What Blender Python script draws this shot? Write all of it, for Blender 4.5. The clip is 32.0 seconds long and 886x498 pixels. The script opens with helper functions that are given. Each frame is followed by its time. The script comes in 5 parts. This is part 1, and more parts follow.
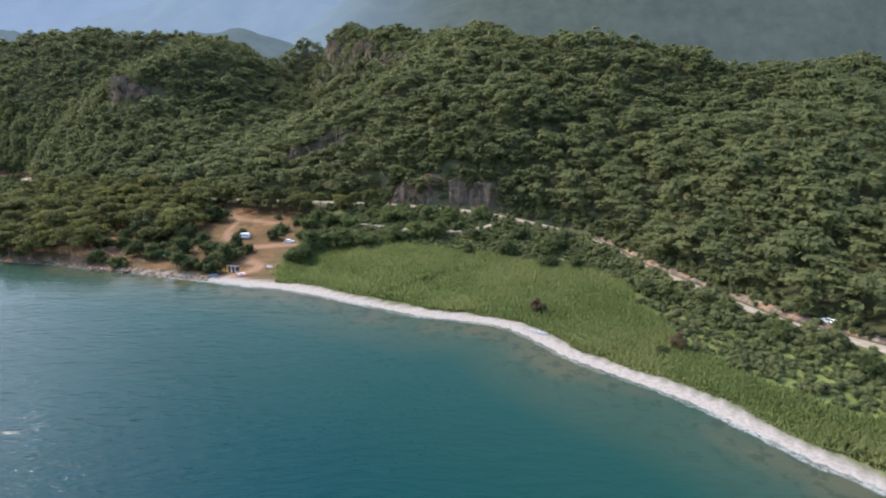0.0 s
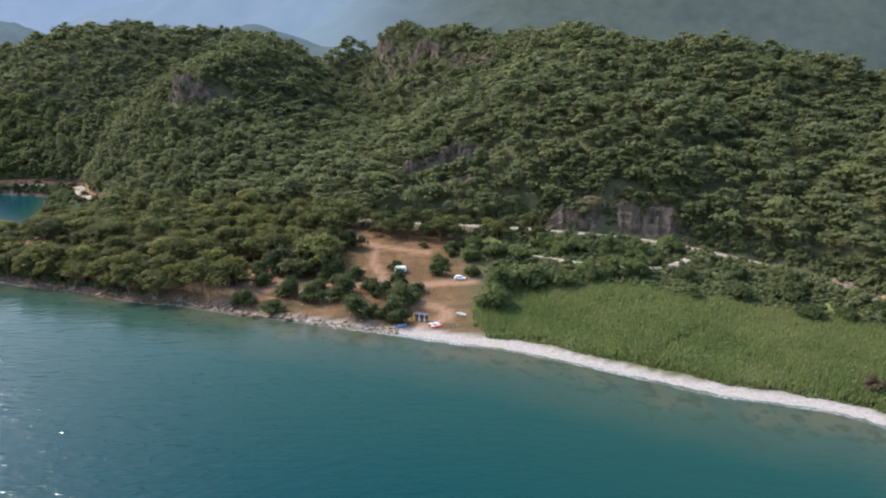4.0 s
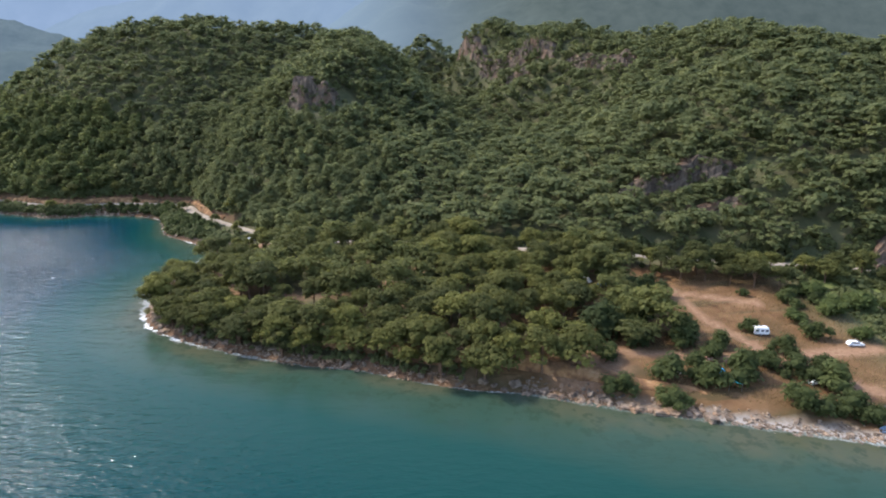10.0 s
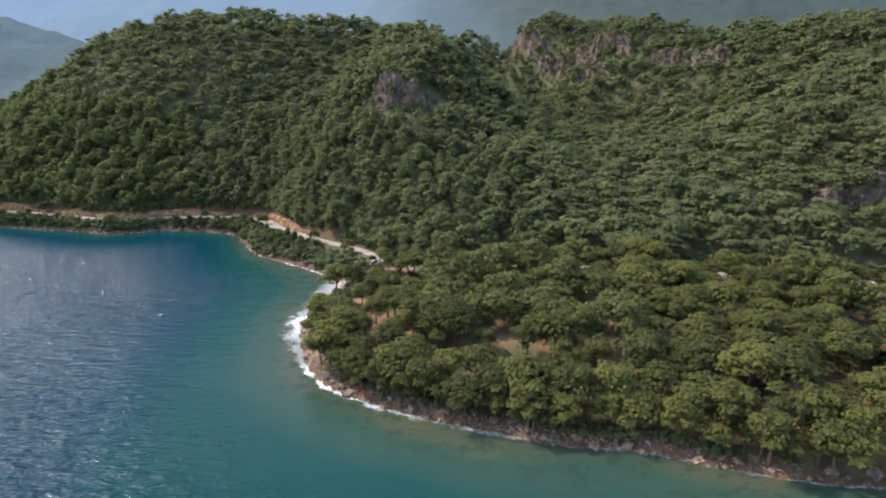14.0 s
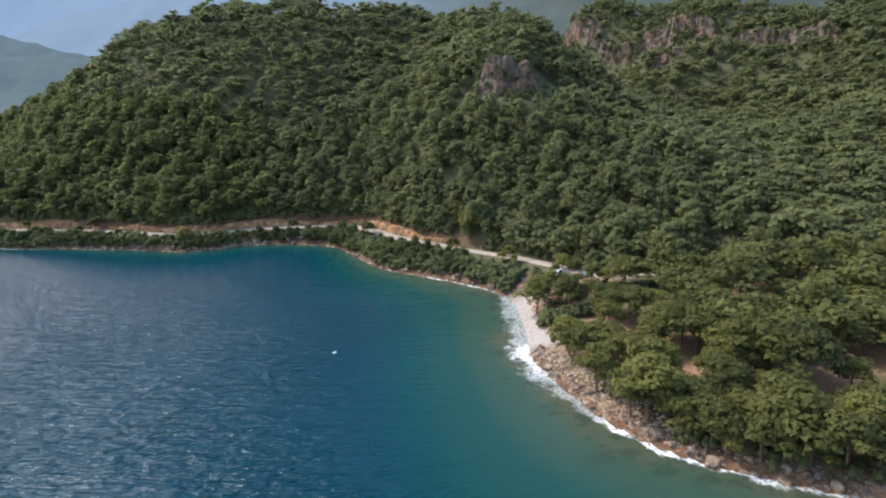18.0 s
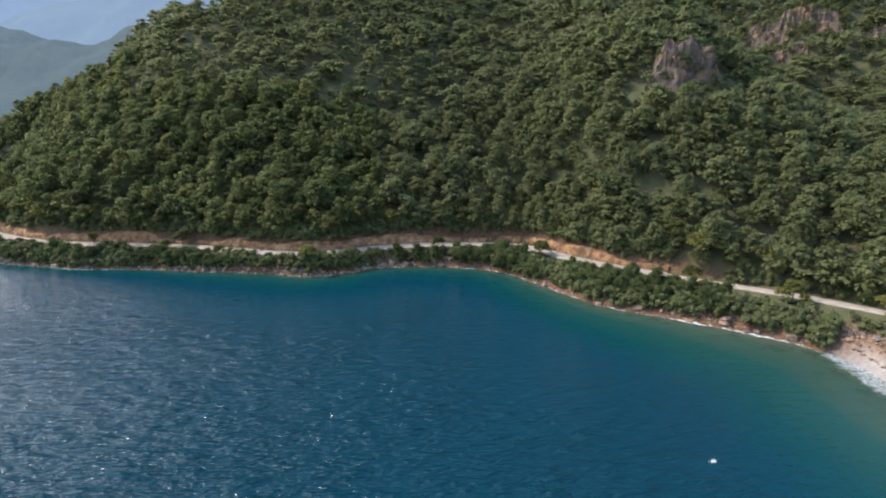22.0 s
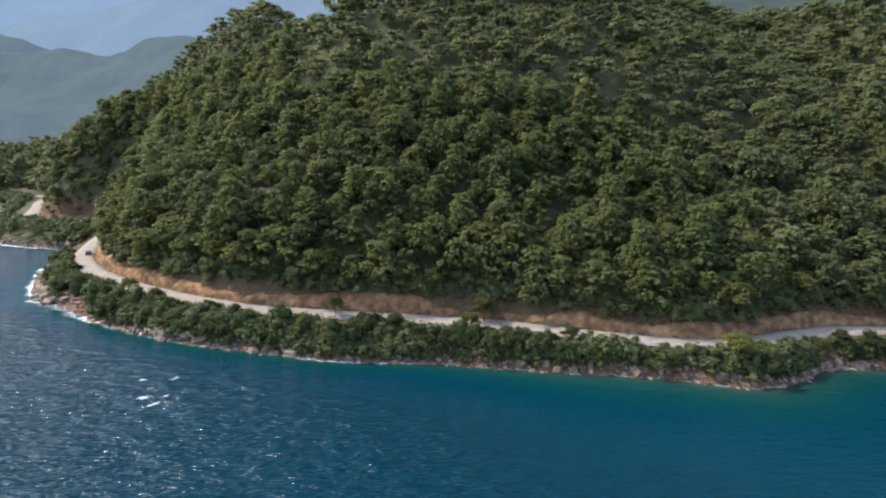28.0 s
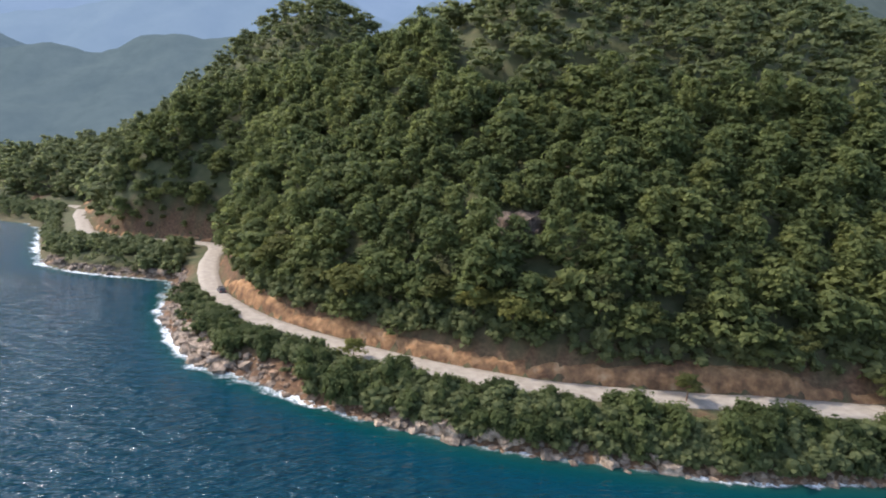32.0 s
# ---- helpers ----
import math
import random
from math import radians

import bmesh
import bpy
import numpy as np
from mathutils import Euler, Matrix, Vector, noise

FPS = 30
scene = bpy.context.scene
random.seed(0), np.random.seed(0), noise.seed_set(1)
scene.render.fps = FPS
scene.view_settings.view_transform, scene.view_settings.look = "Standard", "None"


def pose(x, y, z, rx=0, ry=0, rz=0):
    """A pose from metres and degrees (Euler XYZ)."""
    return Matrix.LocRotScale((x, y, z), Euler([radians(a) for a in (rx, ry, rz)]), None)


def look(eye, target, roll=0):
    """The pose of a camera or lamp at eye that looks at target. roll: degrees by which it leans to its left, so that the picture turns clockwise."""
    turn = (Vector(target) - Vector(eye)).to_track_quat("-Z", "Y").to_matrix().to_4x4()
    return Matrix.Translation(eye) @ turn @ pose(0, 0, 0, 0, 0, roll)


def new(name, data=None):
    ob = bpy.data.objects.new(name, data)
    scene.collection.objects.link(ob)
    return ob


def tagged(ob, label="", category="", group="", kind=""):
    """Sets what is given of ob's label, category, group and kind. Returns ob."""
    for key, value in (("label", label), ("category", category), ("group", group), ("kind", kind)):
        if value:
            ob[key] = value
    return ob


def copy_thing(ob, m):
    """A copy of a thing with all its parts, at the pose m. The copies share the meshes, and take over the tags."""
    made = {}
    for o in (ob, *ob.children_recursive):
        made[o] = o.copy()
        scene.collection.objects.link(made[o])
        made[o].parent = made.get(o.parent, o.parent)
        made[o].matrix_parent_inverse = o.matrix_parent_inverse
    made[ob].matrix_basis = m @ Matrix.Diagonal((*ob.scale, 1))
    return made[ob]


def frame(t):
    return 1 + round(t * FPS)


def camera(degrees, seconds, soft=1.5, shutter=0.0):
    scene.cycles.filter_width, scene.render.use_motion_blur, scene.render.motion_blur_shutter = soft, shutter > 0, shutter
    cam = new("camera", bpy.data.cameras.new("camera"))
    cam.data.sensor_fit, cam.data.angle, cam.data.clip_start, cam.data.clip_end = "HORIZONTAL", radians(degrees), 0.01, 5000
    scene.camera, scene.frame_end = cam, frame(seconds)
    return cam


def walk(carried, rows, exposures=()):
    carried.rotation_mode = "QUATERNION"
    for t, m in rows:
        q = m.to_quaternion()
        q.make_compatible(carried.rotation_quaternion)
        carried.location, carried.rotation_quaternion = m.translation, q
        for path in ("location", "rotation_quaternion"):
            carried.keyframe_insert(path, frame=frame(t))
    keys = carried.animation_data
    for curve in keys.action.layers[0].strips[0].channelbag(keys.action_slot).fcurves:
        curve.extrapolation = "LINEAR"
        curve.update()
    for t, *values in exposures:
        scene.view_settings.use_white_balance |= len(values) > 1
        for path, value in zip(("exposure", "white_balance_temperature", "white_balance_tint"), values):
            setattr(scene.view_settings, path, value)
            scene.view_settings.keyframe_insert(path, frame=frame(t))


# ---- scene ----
cam = camera(78, 32.0, soft=2.0)
# seconds, x, y, z, rx, ry, rz
PATH = [
    (0.0, 0.00, 0.00, 64.80, 74.661, 0.636, -0.175),
    (0.5, -8.82, 4.68, 65.31, 74.652, 0.481, -0.314),
    (1.0, -18.33, 9.80, 66.24, 74.607, 0.376, -0.319),
    (1.5, -27.87, 14.78, 67.09, 74.556, 0.276, -0.426),
    (2.0, -37.84, 19.80, 67.85, 74.544, 0.196, -0.509),
    (2.5, -48.06, 25.10, 68.30, 74.557, 0.072, -0.678),
    (3.0, -58.36, 30.47, 68.76, 74.575, 0.018, -0.802),
    (3.5, -68.35, 35.67, 69.23, 74.582, -0.095, -0.962),
    (5.5, -109.58, 55.78, 69.18, 74.994, -0.456, -1.697),
    (6.0, -119.30, 60.58, 69.64, 74.983, -0.445, -1.798),
    (6.5, -128.60, 65.15, 70.30, 74.905, -0.448, -1.967),
    (7.0, -138.00, 69.76, 70.93, 74.868, -0.404, -2.038),
    (7.5, -147.16, 74.35, 71.31, 74.830, -0.415, -2.209),
    (8.0, -156.51, 79.11, 71.52, 74.796, -0.434, -2.295),
    (8.5, -165.59, 83.56, 71.56, 74.770, -0.442, -2.480),
    (9.0, -174.98, 88.21, 71.47, 74.764, -0.418, -2.607),
    (9.5, -183.99, 92.85, 71.28, 74.778, -0.433, -2.799),
    (10.0, -192.84, 97.79, 71.05, 74.799, -0.285, -2.889),
    (10.5, -201.44, 102.48, 71.11, 74.815, -0.249, -3.085),
    (11.0, -209.95, 107.54, 71.39, 74.788, -0.175, -3.212),
    (11.5, -218.00, 112.50, 71.60, 74.793, -0.155, -3.387),
    (12.0, -225.98, 117.66, 71.68, 74.783, -0.045, -3.490),
    (12.5, -233.84, 122.61, 71.74, 74.781, -0.039, -3.689),
    (13.0, -242.05, 127.89, 71.79, 74.732, -0.058, -3.830),
    (13.5, -250.07, 133.09, 71.39, 74.751, -0.149, -4.045),
    (14.0, -258.23, 138.33, 70.88, 74.744, -0.181, -4.194),
    (14.5, -266.47, 144.01, 70.17, 74.797, -0.283, -4.334),
    (16.5, -300.64, 165.07, 62.39, 75.533, 0.836, -5.807),
    (17.0, -309.59, 171.59, 62.03, 75.496, 0.985, -6.103),
    (17.5, -318.21, 178.08, 61.71, 75.444, 1.243, -6.480),
    (18.0, -326.95, 184.88, 61.33, 75.368, 1.504, -6.744),
    (18.5, -335.89, 191.88, 60.85, 75.358, 1.401, -7.032),
    (19.0, -345.18, 199.27, 60.38, 75.378, 1.259, -7.266),
    (19.5, -354.23, 206.57, 59.95, 75.391, 1.140, -7.572),
    (20.0, -363.29, 214.19, 59.65, 75.369, 0.969, -7.799),
    (20.5, -372.00, 221.94, 59.42, 75.381, 0.853, -8.055),
    (21.0, -380.60, 229.83, 59.36, 75.345, 0.681, -8.203),
    (21.5, -389.28, 237.66, 59.01, 75.403, 0.524, -8.452),
    (22.0, -398.49, 245.75, 58.24, 75.548, 0.348, -8.718),
    (22.5, -407.63, 253.66, 57.43, 75.742, 0.047, -9.105),
    (23.0, -416.52, 261.98, 56.72, 75.851, -0.133, -9.273),
    (23.5, -425.12, 270.14, 55.92, 75.979, -0.222, -9.518),
    (24.0, -433.74, 278.53, 55.27, 76.460, -0.360, -9.531),
    (24.5, -442.31, 286.87, 54.43, 76.988, -0.518, -9.650),
    (25.0, -451.07, 295.66, 53.45, 77.525, -0.678, -9.650),
    (25.5, -459.88, 304.11, 52.58, 77.906, -0.847, -9.819),
    (27.5, -496.59, 337.26, 49.19, 78.955, -1.806, -10.961),
    (28.0, -505.41, 344.87, 48.81, 79.102, -2.001, -11.118),
    (28.5, -513.97, 351.99, 48.49, 79.234, -2.181, -11.388),
    (29.0, -522.56, 359.45, 48.18, 79.388, -2.299, -11.686),
    (29.5, -530.71, 366.70, 47.86, 79.541, -2.506, -12.107),
    (30.0, -539.04, 374.17, 47.37, 79.716, -2.704, -12.374),
    (30.5, -547.02, 381.33, 46.72, 79.934, -2.944, -12.775),
    (31.0, -555.09, 388.58, 46.02, 80.142, -3.131, -13.074),
    (31.5, -562.61, 395.43, 45.44, 80.317, -3.305, -13.623),
    (32.0, -570.29, 402.47, 45.05, 80.478, -3.496, -14.256),
]
walk(cam, [(row[0], pose(*row[1:])) for row in PATH], exposures=[(0.0, 1.86, 6420, 13), (14.0, 1.90, 6330, 13), (25.0, 1.85, 6330, 13), (32.0, 1.84, 6330, 14)])

# ---- light ----
SUN_AZ, SUN_EL = radians(63.0), radians(47.0)  # azimuth turned from +y towards -x
to_sun = Vector((-math.sin(SUN_AZ) * math.cos(SUN_EL), math.cos(SUN_AZ) * math.cos(SUN_EL), math.sin(SUN_EL)))
world = bpy.data.worlds.new("world")
scene.world = world
world.use_nodes = True
wn = world.node_tree
sky = wn.nodes.new("ShaderNodeTexSky")
sky.sky_type = "NISHITA"
sky.sun_disc = False
sky.sun_elevation = SUN_EL
sky.sun_rotation = -SUN_AZ
sky.dust_density = 1.8
sky.ozone_density = 1.0
wn.links.new(sky.outputs[0], wn.nodes["Background"].inputs[0])
wn.nodes["Background"].inputs[1].default_value = 0.15
sun_data = bpy.data.lights.new("sun", "SUN")
sun_data.energy, sun_data.angle, sun_data.color = 1.45, radians(0.6), (1.0, 0.94, 0.82)
sun = new("sun", sun_data)
sun.matrix_world = look((-300, 300, 600), Vector((-300, 300, 600)) - to_sun)

# ---- materials ----
def material(name, rough=0.8, spec=0.3):
    m = bpy.data.materials.new(name)
    m.use_nodes = True
    bsdf = m.node_tree.nodes["Principled BSDF"]
    bsdf.inputs["Roughness"].default_value = rough
    bsdf.inputs["Specular IOR Level"].default_value = spec
    return m, m.node_tree, bsdf


def node(nt, kind, **props):
    n = nt.nodes.new(kind)
    for key, value in props.items():
        n.inputs[key.replace("_", " ")].default_value = value
    return n


def world_coords(nt):
    return nt.nodes.new("ShaderNodeNewGeometry").outputs["Position"]


def noise_of(nt, scale, detail=4.0, rough=0.6, where=None):
    n = node(nt, "ShaderNodeTexNoise", Scale=scale, Detail=detail, Roughness=rough)
    nt.links.new(where or world_coords(nt), n.inputs["Vector"])
    return n.outputs["Fac"]


def ramp(nt, fac, stops):
    r = nt.nodes.new("ShaderNodeValToRGB")
    e = r.color_ramp.elements
    while len(e) < len(stops):
        e.new(0.5)
    for spot, (at, c) in zip(e, stops):
        spot.position, spot.color = at, (*c, 1)
    nt.links.new(fac, r.inputs[0])
    return r.outputs[0]


def mix(nt, fac, a, b, blend="MIX"):
    m = nt.nodes.new("ShaderNodeMix")
    m.data_type, m.blend_type = "RGBA", blend
    for sock, v in ((m.inputs[0], fac), (m.inputs[6], a), (m.inputs[7], b)):
        if isinstance(v, bpy.types.NodeSocket):
            nt.links.new(v, sock)
        elif isinstance(v, tuple):
            sock.default_value = (*v, 1)
        else:
            sock.default_value = v
    return m.outputs[2]


def math_of(nt, op, a, b=0.5, c=0.0, clamp=False):
    m = nt.nodes.new("ShaderNodeMath")
    m.operation, m.use_clamp = op, clamp
    for sock, v in zip(m.inputs, (a, b, c)):
        if isinstance(v, bpy.types.NodeSocket):
            nt.links.new(v, sock)
        else:
            sock.default_value = v
    return m.outputs[0]


def span(nt, v, lo, hi):
    m = nt.nodes.new("ShaderNodeMapRange")
    m.interpolation_type = "SMOOTHSTEP"
    nt.links.new(v, m.inputs[0])
    m.inputs[1].default_value, m.inputs[2].default_value = lo, hi
    return m.outputs[0]


def attribute(nt, name):
    a = nt.nodes.new("ShaderNodeAttribute")
    a.attribute_name = name
    return a.outputs["Fac"]


def bump(nt, bsdf, height, strength, distance):
    b = node(nt, "ShaderNodeBump", Strength=strength, Distance=distance)
    nt.links.new(height, b.inputs["Height"])
    nt.links.new(b.outputs[0], bsdf.inputs["Normal"])


def foliage(name, dark, light, pale, by_object=False):
    m, nt, bsdf = material(name, 0.75, 0.15)
    tone = nt.nodes.new("ShaderNodeObjectInfo").outputs["Random"] if by_object else attribute(nt, "tone")
    c = ramp(nt, tone, [(0.0, dark), (0.6, light), (1.0, pale)])
    n = noise_of(nt, 0.9, 3.0)
    c = mix(nt, span(nt, n, 0.3, 0.75), mix(nt, 0.25, c, tuple(0.8 * v for v in dark)), c)
    n2 = noise_of(nt, 0.03, 2.0)
    c = mix(nt, math_of(nt, "MULTIPLY", span(nt, n2, 0.45, 0.7), 0.35), c, pale)
    nt.links.new(c, bsdf.inputs["Base Color"])
    through_leaf = nt.nodes.new("ShaderNodeBsdfTranslucent")
    nt.links.new(c, through_leaf.inputs["Color"])
    both = nt.nodes.new("ShaderNodeMixShader")
    both.inputs[0].default_value = 0.6
    nt.links.new(bsdf.outputs[0], both.inputs[1])
    nt.links.new(through_leaf.outputs[0], both.inputs[2])
    nt.links.new(both.outputs[0], nt.nodes["Material Output"].inputs["Surface"])
    return m


def plain(name, colour, rough=0.6, spec=0.3, vary=0.25, scale=3.0, metal=0.0):
    m, nt, bsdf = material(name, rough, spec)
    n = noise_of(nt, scale, 4.0)
    c = mix(nt, span(nt, n, 0.3, 0.7), tuple(v * (1 - vary) for v in colour), tuple(min(1, v * (1 + vary)) for v in colour))
    nt.links.new(c, bsdf.inputs["Base Color"])
    bsdf.inputs["Metallic"].default_value = metal
    return m


PINE = foliage("pine_needles", (0.106, 0.122, 0.052), (0.131, 0.147, 0.060), (0.162, 0.172, 0.068))
PINE_OWN = foliage("pine_needles_near", (0.066, 0.074, 0.026), (0.108, 0.112, 0.033), (0.175, 0.172, 0.046), True)
PINE_LOW = foliage("pine_needles_flat", (0.090, 0.098, 0.034), (0.120, 0.127, 0.041), (0.158, 0.163, 0.050))
PINE_ROAD = foliage("pine_needles_roadside", (0.080, 0.100, 0.036), (0.112, 0.132, 0.045), (0.168, 0.176, 0.056))
REED_SHRUB = foliage("broad_green_leaves", (0.070, 0.094, 0.030), (0.096, 0.121, 0.038), (0.128, 0.152, 0.051), True)
SHRUB = foliage("shrub_leaves", (0.046, 0.062, 0.022), (0.072, 0.090, 0.030), (0.108, 0.128, 0.044), True)
REED = foliage("reed_leaves", (0.118, 0.156, 0.050), (0.168, 0.202, 0.068), (0.245, 0.250, 0.10))
BARK = plain("bark", (0.12, 0.075, 0.05), 0.9, 0.1, 0.4, 4.0)
PALE_ROCK, nt, bsdf = material("pale_limestone", 0.9, 0.2)
c = ramp(nt, noise_of(nt, 0.7, 6.0), [(0.30, (0.06, 0.042, 0.030)), (0.45, (0.20, 0.148, 0.105)), (0.60, (0.31, 0.236, 0.17)), (0.8, (0.42, 0.345, 0.265))])
nt.links.new(c, bsdf.inputs["Base Color"])
bump(nt, bsdf, noise_of(nt, 1.8, 8.0), 1.0, 0.6)
ROCK, nt, bsdf = material("limestone", 0.9, 0.2)
n = noise_of(nt, 0.6, 6.0)
c = ramp(nt, n, [(0.25, (0.05, 0.036, 0.026)), (0.45, (0.115, 0.085, 0.062)), (0.62, (0.20, 0.155, 0.115)), (0.8, (0.33, 0.285, 0.23))])
c = mix(nt, math_of(nt, "MULTIPLY", span(nt, noise_of(nt, 0.15, 3.0), 0.5, 0.65), 0.4), c, (0.36, 0.20, 0.10))
nt.links.new(c, bsdf.inputs["Base Color"])
bump(nt, bsdf, noise_of(nt, 1.5, 8.0), 0.8, 0.6)

GROUND, nt, bsdf = material("ground_soil", 0.95, 0.1)
fine, mid, wide = noise_of(nt, 1.2, 6.0), noise_of(nt, 0.22, 5.0), noise_of(nt, 0.05, 4.0)
c = ramp(nt, mid, [(0.3, (0.045, 0.052, 0.023)), (0.55, (0.068, 0.068, 0.034)), (0.75, (0.10, 0.085, 0.048))])
dry = ramp(nt, mid, [(0.28, (0.064, 0.035, 0.017)), (0.45, (0.112, 0.061, 0.029)), (0.6, (0.138, 0.080, 0.039)), (0.75, (0.190, 0.115, 0.060))])
dry = mix(nt, span(nt, wide, 0.45, 0.62), dry, (0.086, 0.052, 0.024))
rows = nt.nodes.new("ShaderNodeMapping")  # low terraces, with dry weeds along their edges
rows.inputs["Rotation"].default_value, rows.inputs["Scale"].default_value = (0, 0, radians(28)), (0.16, 1.0, 1.0)
nt.links.new(world_coords(nt), rows.inputs["Vector"])
dry = mix(nt, math_of(nt, "MULTIPLY", span(nt, noise_of(nt, 0.20, 5.0, 0.65, rows.outputs[0]), 0.53, 0.60), 0.65), dry, (0.050, 0.042, 0.020))
soil = ramp(nt, fine, [(0.3, (0.145, 0.082, 0.048)), (0.6, (0.22, 0.135, 0.082)), (0.8, (0.29, 0.195, 0.128))])
earth = ramp(nt, fine, [(0.3, (0.045, 0.028, 0.018)), (0.55, (0.105, 0.060, 0.034)), (0.8, (0.19, 0.118, 0.07))])
pebble = ramp(nt, fine, [(0.3, (0.19, 0.168, 0.145)), (0.5, (0.255, 0.228, 0.20)), (0.75, (0.315, 0.288, 0.258))])
meadow = ramp(nt, mid, [(0.3, (0.085, 0.105, 0.032)), (0.7, (0.135, 0.155, 0.05))])
c = mix(nt, attribute(nt, "dry"), c, dry)
c = mix(nt, attribute(nt, "meadow"), c, meadow)
c = mix(nt, attribute(nt, "earth"), c, earth)
c = mix(nt, attribute(nt, "soil"), c, soil)
c = mix(nt, attribute(nt, "pebble"), c, pebble)
nt.links.new(c, bsdf.inputs["Base Color"])
bump(nt, bsdf, fine, 0.6, 0.25)

WATER, nt, bsdf = material("sea_water", 0.08, 0.25)
bsdf.inputs["IOR"].default_value = 1.33
shore = attribute(nt, "shore")
nt.links.new(math_of(nt, "MULTIPLY_ADD", attribute(nt, "windy"), 0.12, 0.08), bsdf.inputs["Specular IOR Level"])
patch = noise_of(nt, 0.03, 4.0)
c = ramp(nt, math_of(nt, "ADD", span(nt, shore, 0.0, 130.0), math_of(nt, "MULTIPLY", math_of(nt, "SUBTRACT", patch, 0.45), 0.07)), [
    (0.0, (0.050, 0.054, 0.032)), (0.016, (0.024, 0.046, 0.032)), (0.085, (0.007, 0.036, 0.030)), (0.40, (0.0015, 0.0290, 0.0310)), (1.0, (0.0005, 0.0230, 0.0350))])
weed = math_of(nt, "MULTIPLY", span(nt, noise_of(nt, 0.22, 6.0, 0.7), 0.5, 0.6), math_of(nt, "SUBTRACT", 1.0, span(nt, shore, 4.0, 22.0)))
c = mix(nt, math_of(nt, "MULTIPLY", weed, 0.5), c, (0.014, 0.026, 0.016))
edge = math_of(nt, "MULTIPLY_ADD", math_of(nt, "SUBTRACT", noise_of(nt, 0.16, 6.0, 0.7), 0.5), 5.0, math_of(nt, "DIVIDE", attribute(nt, "off"), attribute(nt, "surf")))
froth = math_of(nt, "MULTIPLY", math_of(nt, "SUBTRACT", 1.0, span(nt, edge, 0.6, 1.5)), span(nt, noise_of(nt, 1.1, 8.0, 0.85), 0.38, 0.58))
froth = math_of(nt, "MULTIPLY", froth, attribute(nt, "foam"))
crest = math_of(nt, "MULTIPLY", span(nt, noise_of(nt, 0.36, 8.0, 0.74), 0.69, 0.72), attribute(nt, "windy"))
froth = math_of(nt, "MAXIMUM", froth, crest)
for cx, cy, turn, long, wide in ((-538.0, 446.3, 40, 2.6, 0.8), (-540.5, 449.3, 10, 2.4, 1.3), (-536.6, 449.6, 50, 1.2, 0.6), (-537.2, 457.5, 45, 1.7, 0.8), (-543.3, 457.6, 5, 1.8, 0.7), (-341.2, 318.8, 20, 1.6, 0.7)):  # breaking crests
    local = nt.nodes.new("ShaderNodeMapping")
    local.vector_type = "TEXTURE"
    local.inputs["Location"].default_value, local.inputs["Rotation"].default_value, local.inputs["Scale"].default_value = (cx, cy, 0), (0, 0, radians(turn)), (long, wide, 1)
    nt.links.new(world_coords(nt), local.inputs["Vector"])
    reach = nt.nodes.new("ShaderNodeVectorMath")
    reach.operation = "LENGTH"
    nt.links.new(local.outputs[0], reach.inputs[0])
    ragged = math_of(nt, "MULTIPLY_ADD", reach.outputs["Value"], -0.26, noise_of(nt, 1.3, 8.0, 0.85))
    froth = math_of(nt, "MAXIMUM", froth, math_of(nt, "MULTIPLY", span(nt, ragged, 0.34, 0.52), 0.8))
c = mix(nt, froth, c, (0.78, 0.80, 0.80))
nt.links.new(c, bsdf.inputs["Base Color"])
nt.links.new(math_of(nt, "MULTIPLY_ADD", attribute(nt, "windy"), 0.03, math_of(nt, "MULTIPLY_ADD", froth, 0.6, 0.06)), bsdf.inputs["Roughness"])
stretch = nt.nodes.new("ShaderNodeMapping")
stretch.inputs["Rotation"].default_value = (0, 0, radians(35))
stretch.inputs["Scale"].default_value = (0.5, 1.6, 1.0)
nt.links.new(world_coords(nt), stretch.inputs["Vector"])
swell = noise_of(nt, 0.10, 2.0, 0.5, stretch.outputs[0])
chop = math_of(nt, "POWER", noise_of(nt, 0.36, 2.0, 0.55, stretch.outputs[0]), 2.0)
ripple = noise_of(nt, 1.3, 2.0, 0.6, stretch.outputs[0])
gust = span(nt, noise_of(nt, 0.02, 3.0), 0.3, 0.7)
wind = math_of(nt, "MULTIPLY", attribute(nt, "windy"), math_of(nt, "MULTIPLY_ADD", gust, 0.35, 0.7))
waves = math_of(nt, "MULTIPLY_ADD", chop, 1.0, math_of(nt, "MULTIPLY", ripple, 0.34))
bump(nt, bsdf, math_of(nt, "MULTIPLY_ADD", waves, math_of(nt, "MULTIPLY_ADD", wind, 1.45, 0.20), math_of(nt, "MULTIPLY", swell, 0.3)), 1.0, 0.85)

ROAD_MAT, nt, bsdf = material("pale_gravel_road", 0.95, 0.1)
c = ramp(nt, noise_of(nt, 0.5, 6.0), [(0.3, (0.20, 0.168, 0.13)), (0.55, (0.265, 0.228, 0.182)), (0.8, (0.32, 0.285, 0.235))])
nt.links.new(c, bsdf.inputs["Base Color"])
bump(nt, bsdf, noise_of(nt, 3.0, 4.0), 0.4, 0.05)


